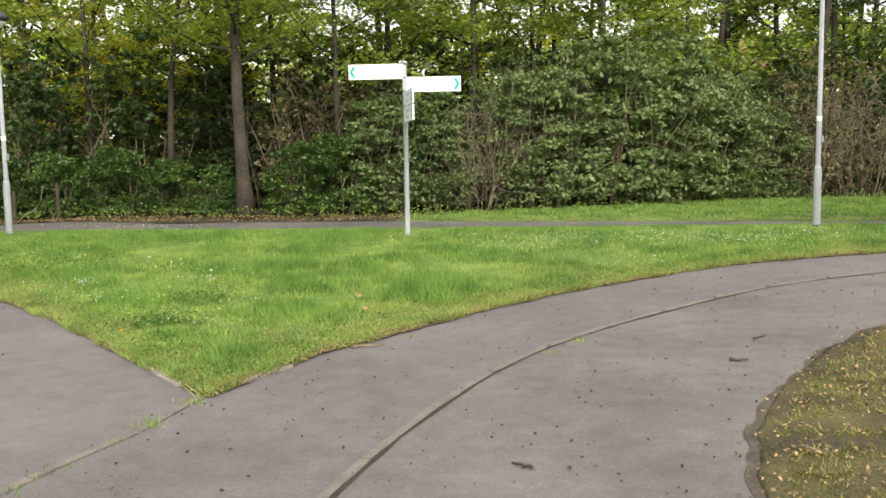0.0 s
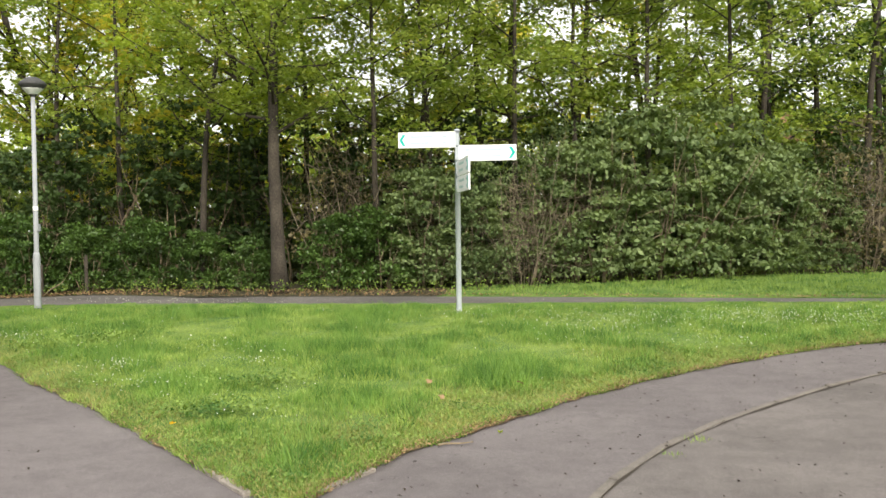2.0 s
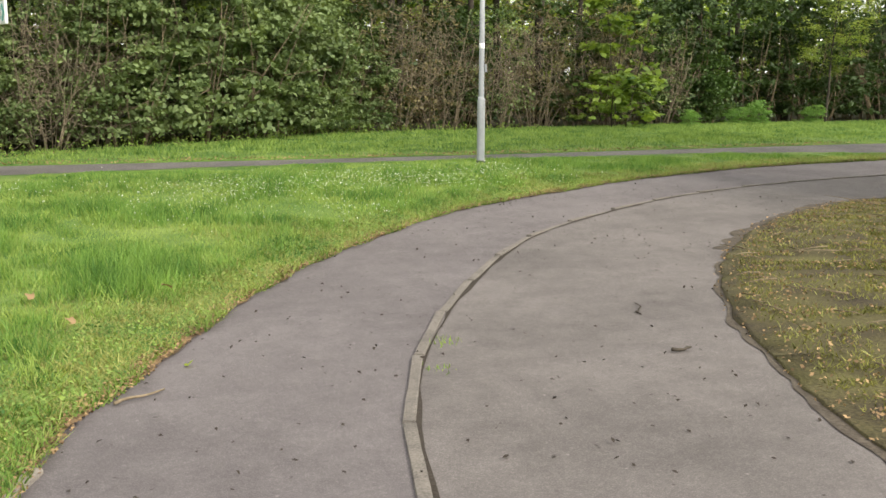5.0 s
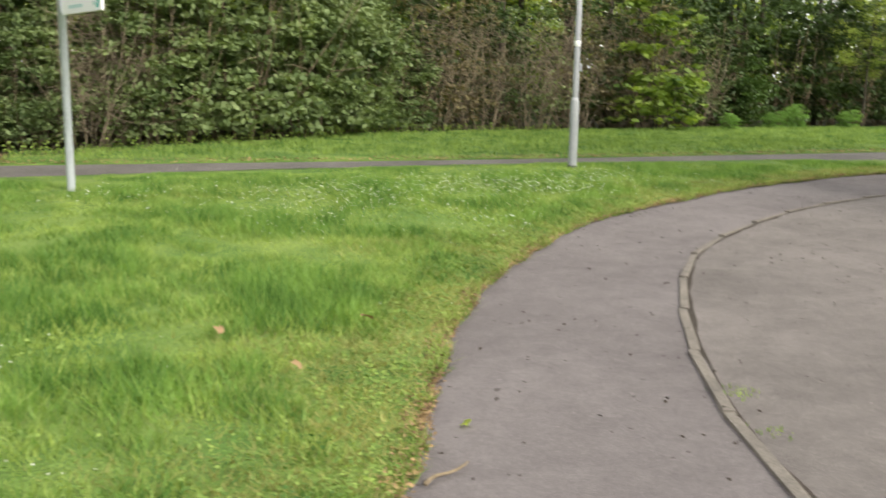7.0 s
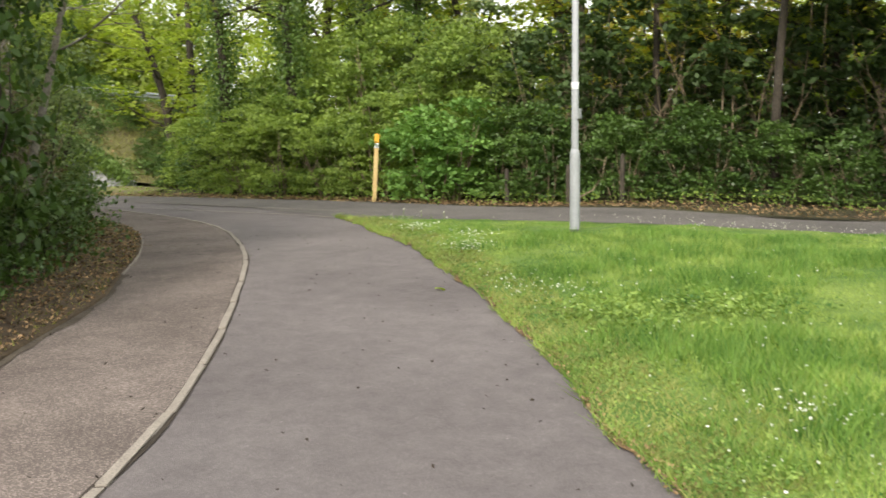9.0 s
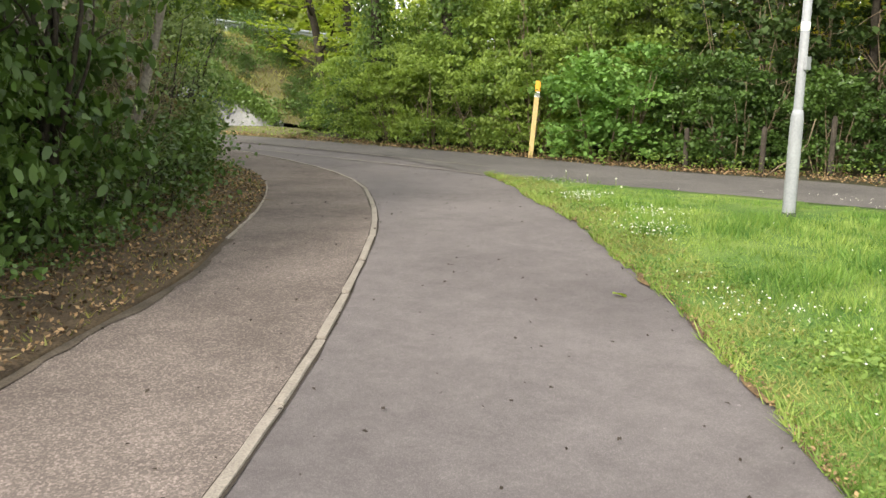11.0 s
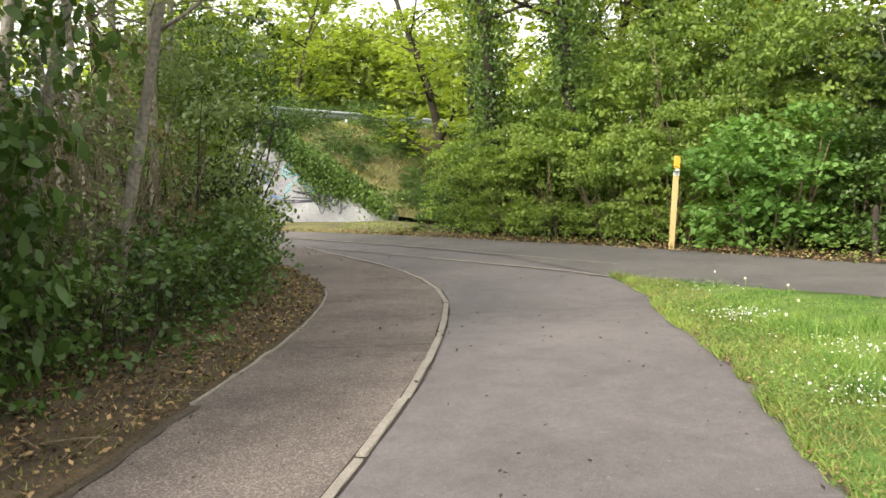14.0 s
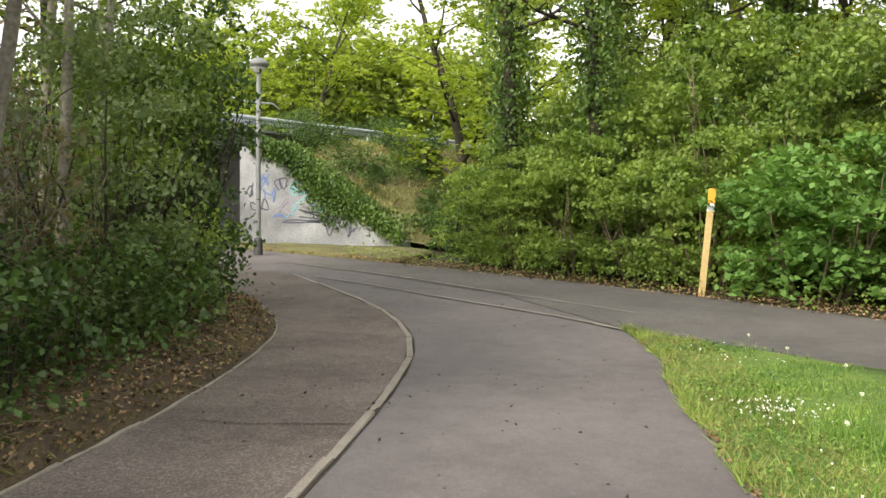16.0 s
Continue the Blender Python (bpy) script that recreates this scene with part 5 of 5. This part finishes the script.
tagged(new("rim_grass", quads("rim_grass", blades(rg, rim, zmap(rim, MEADOW[::3], 0.02, 0.035)[0], rg.uniform(0.02, 0.07, len(rim)), 0.005, 0.8), 3, M_DRYBLADE)), "short pale dry grass along the meadow's rim", "grass", kind="stuff")
fr = np.concatenate([scatter_ribbon(rg, EDGE_EAST, -0.05, 0.04, 9000), scatter_ribbon(rg, EDGE_WEST, -0.05, 0.05, 9000)])
fr = fr[tuft_noise(fr, 2.6, 8.0) + rg.normal(0, 0.15, len(fr)) > -0.05]
fz = np.array([ground_z(x, y) for x, y in fr]) + 0.012
tagged(new("fringe_grass", quads("fringe_grass", blades(rg, fr, fz, rg.uniform(0.03, 0.1, len(fr)), 0.005, 0.7), 3, M_SHORT)), "grass tufts leaning over the asphalt's edge", "grass", kind="stuff")
hb = scatter_ribbon(rg, curve(hedge_line), -0.3, 0.7, 2600)
hz = np.array([ground_z(x, y) for x, y in hb])
tagged(new("herb_fringe", quads("herb_fringe", leaves(rg, np.stack([hb[:, 0], hb[:, 1], hz + rg.uniform(0.02, 0.25, len(hb))], 1), 2, (0.05, 0.05, 0.03), 0.055, 0.6), 4, M_LEAF_MID)), "low green herbs along the wood's edge", "weeds", kind="stuff")

# crumbs on the asphalt
road_pts = np.concatenate([scatter_ribbon(rg, KERB_EAST[16:80], -2.0, 1.6, 1100), scatter_ribbon(rg, KERB_WEST[16:], -2.6, 1.7, 800), scatter_ribbon(rg, PATH_NORTH[60:130], -1.5, 0.0, 320)])
keep = ~within(road_pts, MEADOW)
litter("crumbs", "small dark crumbs and bits of bark on the asphalt", road_pts[keep], 0.026, M_CRACK, 45, 0.008, 0.8)


def stick(x, y, rz, length, r, seed, material, name="stick", label="short grey stick lying at the path's edge"):
    rg = np.random.default_rng(seed)
    root = thing(name, label, "stick", pose(x, y, zat(x, y, r + 0.006), 0, 0, rz))
    pts = [(Vector((length * (i / 6 - 0.5), 0.05 * length * math.sin(i * 1.1) + rg.normal(0, 0.006), abs(rg.normal(0, 0.003)))), r * (1 - 0.5 * i / 6)) for i in range(7)]
    part("wood", tubes("wood", [pts], material, 7), root)


stick(-0.74, 7.7, 28, 0.27, 0.009, 1, M_TWIG)
stick(0.6, 4.9, 150, 0.12, 0.01, 2, M_BARK, label="dark scrap of bark on the footpath")
stick(2.15, 7.3, 10, 0.14, 0.012, 3, M_BARK, label="dark scrap of bark on the footpath")
stick(2.5, 8.2, 60, 0.3, 0.006, 4, M_BARK, label="thin dark twig on the footpath")
stick(-11.0, 9.75, 40, 0.5, 0.012, 5, M_TWIG, label="dry twig on the shrub bed")
stick(-12.0, 10.75, 65, 0.7, 0.012, 6, M_TWIG, label="dry twig on the shrub bed")
stick(-12.9, 11.6, 20, 0.6, 0.01, 7, M_TWIG, label="dry twig on the shrub bed")


def fallen_leaf(x, y, rz, size, material, label):
    v = []
    for i in range(9):
        t = i / 8
        w = 0.34 * math.sin(math.pi * min(1, t * 1.02)) * size
        v += [(t * size, -w, 0.02 * math.sin(t * 3)), (t * size, 0, 0.004), (t * size, w, 0.015 * math.cos(t * 4))]
    f = []
    for i in range(8):
        a = 3 * i
        f += [(a, a + 3, a + 4, a + 1), (a + 1, a + 4, a + 5, a + 2)]
    ob = tagged(new("fallen_leaf", mesh("fallen_leaf", v, f, material, True)), label, "leaf")
    ob.matrix_basis = pose(x, y, zat(x, y, 0.012), 0, 0, rz)


fallen_leaf(-8.3, 12.3, 30, 0.09, M_LEAF_LIME, "fresh green leaf dropped on the asphalt")
fallen_leaf(-0.46, 8.1, 70, 0.07, M_LEAF_YELLOW, "pale yellow leaf on the asphalt")
fallen_leaf(-10.5, 9.9, 10, 0.09, M_LEAF_YELLOW, "yellow-green leaf on the footpath")
ob_leaf_spots = ((-1.2, 9.65, 0.09), (-1.0, 8.9, 0.09), (-0.4, 9.6, 0.08))
for x, y, s in ob_leaf_spots:
    fallen_leaf(x, y, x * 90, s, M_LITTER, "dry brown leaf caught in the grass")
    bpy.context.scene.objects[-1].location.z += 0.12


def dandelion(x, y, h, clock):
    z = zat(x, y, 0.06)
    root = thing("dandelion", "white dandelion seed head in the grass" if clock else "yellow dandelion flower at the meadow's edge", "flower", pose(x, y, z, 4, 3, x * 70), "dandelions")
    part("stalk", tubes("stalk", [[(Vector((0, 0, 0)), 0.003), (Vector((0.01, 0, h * 0.5)), 0.003), (Vector((0.012, 0.004, h)), 0.002)]], M_BLADE, 5), root)
    rg = np.random.default_rng(int(abs(x) * 100))
    if clock:
        dd = rg.normal(0, 1, (70, 3))
        dd /= np.linalg.norm(dd, axis=1)[:, None]
        lv = leaves(rg, dd * 0.009 + (0.012, 0.004, h), 1, (0.002, 0.002, 0.002), 0.007, 0.1)
        part("seed_head", quads("seed_head", lv, 4, M_PETAL), root, "white seed head")
    else:
        a = rg.uniform(0, 6.28, 60)
        rr = rg.uniform(0, 0.02, 60)
        cc = np.stack([np.cos(a) * rr + 0.012, np.sin(a) * rr, np.full(60, h) + 0.006 - rr * 0.2], 1)
        part("flower_head", quads("flower_head", leaves(rg, cc, 1, (0.001, 0.001, 0.002), 0.018, 0.7), 4, M_GOLD), root, "yellow flower head")


dandelion(-2.85, 7.68, 0.07, False)
for x, y, h in ((-3.15, 10.55, .2), (-3.85, 11.3, .22), (-4.4, 11.6, .2), (-10.3, 14.9, .16), (-10.7, 15.6, .15), (-11.2, 16.2, .18), (-12.0, 16.7, .16), (-9.4, 14.4, .14), (-12.6, 17.0, .17)):
    dandelion(x, y, h, True)


def weed_tuft(x, y, n, h, seed):
    rg = np.random.default_rng(seed)
    p = rg.normal(0, 0.05, (n, 2))
    hh = h * rg.uniform(0.3, 1.0, n)
    ob = tagged(new("weed_tuft", quads("weed_tuft", blades(rg, p, np.zeros(n), hh, 0.005, 0.4), 3, M_BLADE)), "small grass tuft growing from the asphalt joint", "grass tuft", "weeds in the joint", "stuff")
    ob.location = (x, y, zat(x, y, 0.005))


for k, (x, y, n, h) in enumerate(((-1.62, 5.45, 22, .16), (-1.7, 5.15, 12, .06), (-1.8, 4.7, 30, .05), (-1.56, 6.0, 60, .05), (0.98, 8.0, 40, .05), (0.75, 7.55, 30, .04), (-1.85, 4.4, 20, .05))):
    weed_tuft(x, y, n, h, 300 + k)
# Dark strip with an uneven border along the bed's footpath side.
run_ = [q for q in fine(BED_EAST, 0.06) if 4.6 < q.x < 9.0 and q.y > 8]
tagged(new("stain", ribbon("stain", run_, 0.0, 0.12, 0.0065, M_MUD, 0.12, 71)), "dark uneven strip on the footpath beside the bed", "stain", kind="structure")
stain = [Vector((-7.2 + 0.75 * math.cos(a) * (1 + 0.2 * math.sin(3 * a)), 19.35 + 0.16 * math.sin(a), 0)) for a in np.linspace(0, 2 * math.pi, 40)[:-1]]
M_WET = mat("wet_dirt", (0.02, 0.018, 0.016), 0.35, 0, 3, 0.2, 60, 0.2)
tagged(new("stain", sheet("stain", stain, 0.009, M_WET, 1.0)), "dark damp patch on the back path", "stain", kind="structure")

# ivy over the wing wall, graffiti, brush on the slope
wd = d.normalized()
wn_ = Vector((wd.y, -wd.x, 0))
rg = np.random.default_rng(61)
cc = []
for i in range(5200):
    a = rg.uniform(0.08, 1.0)
    if a > 0.72 and rg.uniform() < (a - 0.72) * 3.2:
        continue
    top = 2.35 + (0.12 - 2.35) * max(0, (a - 0.28) / 0.72) if a > 0.28 else 2.6 - 0.25 * a / 0.28
    hang = (0.28 + 0.62 * math.exp(-((a - 0.5) / 0.17) ** 2)) * abs(rg.normal(0, 0.5))
    zc_ = min(top + 0.1, max(0.05, top + 0.1 - hang))
    q = WW[0] + wd * (a * ln) + wn_ * (rg.uniform(0.02, 0.12) if rg.uniform() < 0.72 else rg.uniform(-1.1, 0.0))
    if (q - WW[0]).cross(wd).z < -0.02:
        zc_ = max(zc_, top + 0.05)
    cc.append((q.x, q.y, zc_))
tagged(new("ivy", quads("ivy", leaves(rg, np.array(cc), 4, (0.06, 0.06, 0.06), 0.085, 0.2, 0.6), 4, M_LEAF_IVY)), "ivy hanging over the concrete wing wall", "ivy", kind="stuff")
M_PAINT = [mat("spray_" + nm, c, 0.7, 0, 3, 0.15, 40, 0.05) for nm, c in (("blue", (0.14, 0.2, 0.38)), ("teal", (0.2, 0.42, 0.46)), ("dark", (0.1, 0.1, 0.13)), ("grey", (0.3, 0.28, 0.34)))]


def spray(a, z, w, h, m, seed):
    """A painted squiggle on the wall, made of a bent flat stroke."""
    rg = random.Random(seed)
    pts = [(rg.uniform(-.5, .5) * w, rg.uniform(-.5, .5) * h) for _ in range(6)]
    line = curve([(x, q, 0) for x, q in pts], 0.05)
    v, f = [], []
    for i, p_ in enumerate(line):
        t_ = (line[min(i + 1, len(line) - 1)] - line[max(i - 1, 0)]).normalized()
        nn = Vector((-t_.y, t_.x)) * 0.018
        v += [(a + p_.x + nn.x, -0.004 - 0.0008 * (seed % 9), z + p_.y + nn.y), (a + p_.x - nn.x, -0.004 - 0.0008 * (seed % 9), z + p_.y - nn.y)]
        if i:
            f.append((2 * i - 2, 2 * i, 2 * i + 1, 2 * i - 1))
    part("graffiti", mesh("graffiti", v, f, m), wing, "faded spray paint squiggle")


for k, (a, z, w, h, c) in enumerate(((.3, 1.3, .3, .5, 2), (.45, .9, .5, .4, 2), (1.2, 1.5, .4, .4, 2), (1.3, 1.0, .5, .5, 3), (1.5, .8, .5, .4, 1), (2.5, .45, .4, .5, 2), (1.1, .7, .6, .2, 0), (1.6, 1.55, .4, .3, 1), (3.1, .4, .4, .4, 2), (.75, 1.55, .5, .5, 0), (.85, 1.2, .5, .5, 0), (.7, 1.0, .4, .4, 2), (1.75, 1.35, .6, .4, 1), (1.9, 1.15, .6, .4, 1), (1.9, 1.45, .5, .3, 2), (2.1, .75, 1.2, .25, 2), (1.9, .55, 1.3, .15, 2), (2.7, .8, .7, .6, 3), (2.9, .55, .5, .5, 2), (2.3, 1.0, .5, .4, 1), (.6, 1.4, .3, .6, 0), (2.6, 1.05, .7, .3, 2))):
    spray(a, z, w, h, M_PAINT[c], 500 + k)


def on_slope(n):
    """Places spread over the embankment's surface."""
    i, j = rg.uniform(14, 39.9, n), rg.uniform(0, 34, n)
    a, b = i.astype(int), j.astype(int)
    u, w = (i - a)[:, None], (j - b)[:, None]
    return (SLOPE_V[b, a] * (1 - u) + SLOPE_V[b, a + 1] * u) * (1 - w) + (SLOPE_V[b + 1, a] * (1 - u) + SLOPE_V[b + 1, a + 1] * u) * w


sl = on_slope(16000)
patch = tuft_noise(sl[:, :2], 0.7, 3.0)
dry, lush = sl[patch > -0.12], sl[patch < -0.1]
tagged(new("slope_grass", quads("slope_grass", blades(rg, dry[:, :2], dry[:, 2], rg.uniform(0.05, 0.2, len(dry)), 0.018, 0.8), 3, M_DRYBLADE)), "short dry yellowing grass on the embankment", "grass", kind="stuff")
tagged(new("slope_weeds", quads("slope_weeds", leaves(rg, lush + (0, 0, .1), 4, (0.12, 0.12, 0.08), 0.09, 0.5), 4, M_LEAF_IVY)), "dark low weeds and ivy creeping over the embankment", "weeds", kind="stuff")
low = on_slope(1600)
tagged(new("leaf_litter", quads("slope_litter", leaves(rg, low + (0, 0, .03), 2, (0.15, 0.15, 0.03), 0.09, 0.6), 4, M_LITTER)), "brown leaves on the slope", "leaf litter", kind="stuff")
for x, y in ((-32.5, 21.5), (-32.1, 22.2)):
    plant(S_LOW[0], x, y, 0.85, x, 2.6)
for k, q in enumerate(on_slope(34)):
    plant(pick(S_LOW), q[0], q[1], pr.uniform(.6, 1.3), pr.uniform(0, 6.28), q[2])
for x, y, ls, s in ((-26.6, 23.6, S_DARK, .6), (-28.3, 24.6, S_DARK, .6), (-25.4, 22.8, S_MID, .5), (-29.3, 26.3, S_MID, .55), (-31.6, 25.0, S_DARK, .4), (-27.6, 23.0, S_DARK, .35), (-29.2, 23.6, S_DARK, .3), (-26.4, 22.5, S_DARK, .4), (-28.4, 25.8, S_MID, .6), (-30.3, 22.6, S_DARK, .25)):
    q = Vector((x, y, 0))
    plant(pick(ls), x, y, s, pr.uniform(0, 6.28), max(0.0, slope_z(x, y) - 0.1))


# leaning pale branch behind the lamp
bough = thing("fallen_branch", "pale bare branch bowed up from the wood's edge", "branch", pose(-11.35, 20.45, ground_z(-11.35, 20.45), 0, 0, 20) @ Matrix.Diagonal((0.7, 0.7, 0.7, 1)))
part("wood", tubes("wood", [[(Vector((-0.35, -0.1, 0.0)), 0.02), (Vector((-0.1, 0.0, 0.25)), 0.018), (Vector((0.2, 0.05, 0.42)), 0.016), (Vector((0.42, 0.08, 0.75)), 0.013), (Vector((0.52, 0.1, 1.25)), 0.012)]], M_TWIG, 7), bough)

# pale house glimpsed through the wood
M_HOUSE = mat("pale_render", (0.62, 0.52, 0.34), 0.9, 0, 0.6, 0.08, 20, 0.1, (0.68, 0.59, 0.42))
M_ROOF = mat("roof_tiles", (0.2, 0.09, 0.06), 0.9, 0, 1.5, 0.2, 12, 0.4)
M_PANE = mat("window_glass", (0.05, 0.06, 0.07), 0.08, 0, 1, 0.05, 5, 0.0, None, 0.5, 0.6)
house = thing("house", "pale yellow house far behind the wood", "house", pose(11.5, 64, 0, 0, 0, 6))
slab("wall", 12, 8, 6.8, (0, 0, 3.3), house, M_HOUSE, 0.02)
rv = [(-6.4, -4.5, 6.6), (6.4, -4.5, 6.6), (6.4, 4.5, 6.6), (-6.4, 4.5, 6.6), (-6.4, 0, 8.8), (6.4, 0, 8.8)]
part("roof", mesh("roof", rv, [(0, 1, 5, 4), (2, 3, 4, 5), (0, 4, 3), (1, 2, 5), (0, 3, 2, 1)], M_ROOF), house)
for wx in (-4.2, -1.4, 1.4, 4.2):
    for wz in (1.9, 5.0):
        win = slab("window", 1.2, 0.12, 1.5, (wx, -4.0, wz), house, M_WHITE, 0.02)
        for sx in (-0.28, 0.28):
            slab("pane", 0.46, 0.02, 1.3, (sx, -0.065, 0), win, M_PANE, 0.0)


crack_line = curve(((-12.93, 12.8), (-12.7, 13.0), (-12.55, 13.25), (-12.34, 13.52)), 0.05)
tagged(new("crack", ribbon("crack", crack_line, -0.006, 0.006, 0.009, M_CRACK, 0.006, 60)), "thin dark crack across the footpath", "crack", kind="structure")


def twigs(name, label, p, z, seed):
    rg = np.random.default_rng(seed)
    paths = []
    for (x, y), zz in zip(p, z):
        a = rg.uniform(0, 6.28)
        ln_ = rg.uniform(0.1, 0.45)
        q = Vector((x, y, zz + 0.012))
        dv = Vector((math.cos(a), math.sin(a), rg.normal(0, 0.04)))
        mid = q + dv * ln_ * 0.5 + Vector((rg.normal(0, 0.02), rg.normal(0, 0.02), 0.006))
        paths.append([(q, 0.006), (mid, 0.005), (q + dv * ln_, 0.002)])
    tagged(new(name, tubes(name, paths, M_TWIG, 4)), label, "twigs", kind="stuff")


tw = scatter_ribbon(rg, BED_WEST[30:], 0.1, 1.4, 420)
twigs("twigs", "dry twigs scattered on the shrub bed", tw, zmap(tw, BED2[::2], 0.03, 0.12)[0], 71)
tw = scatter_ribbon(rg, BED_EAST, -2.0, -0.1, 300)
twigs("twigs", "dry twigs scattered on the mossy bed", tw, zmap(tw, BED1[::2], 0.03, 0.1)[0], 72)
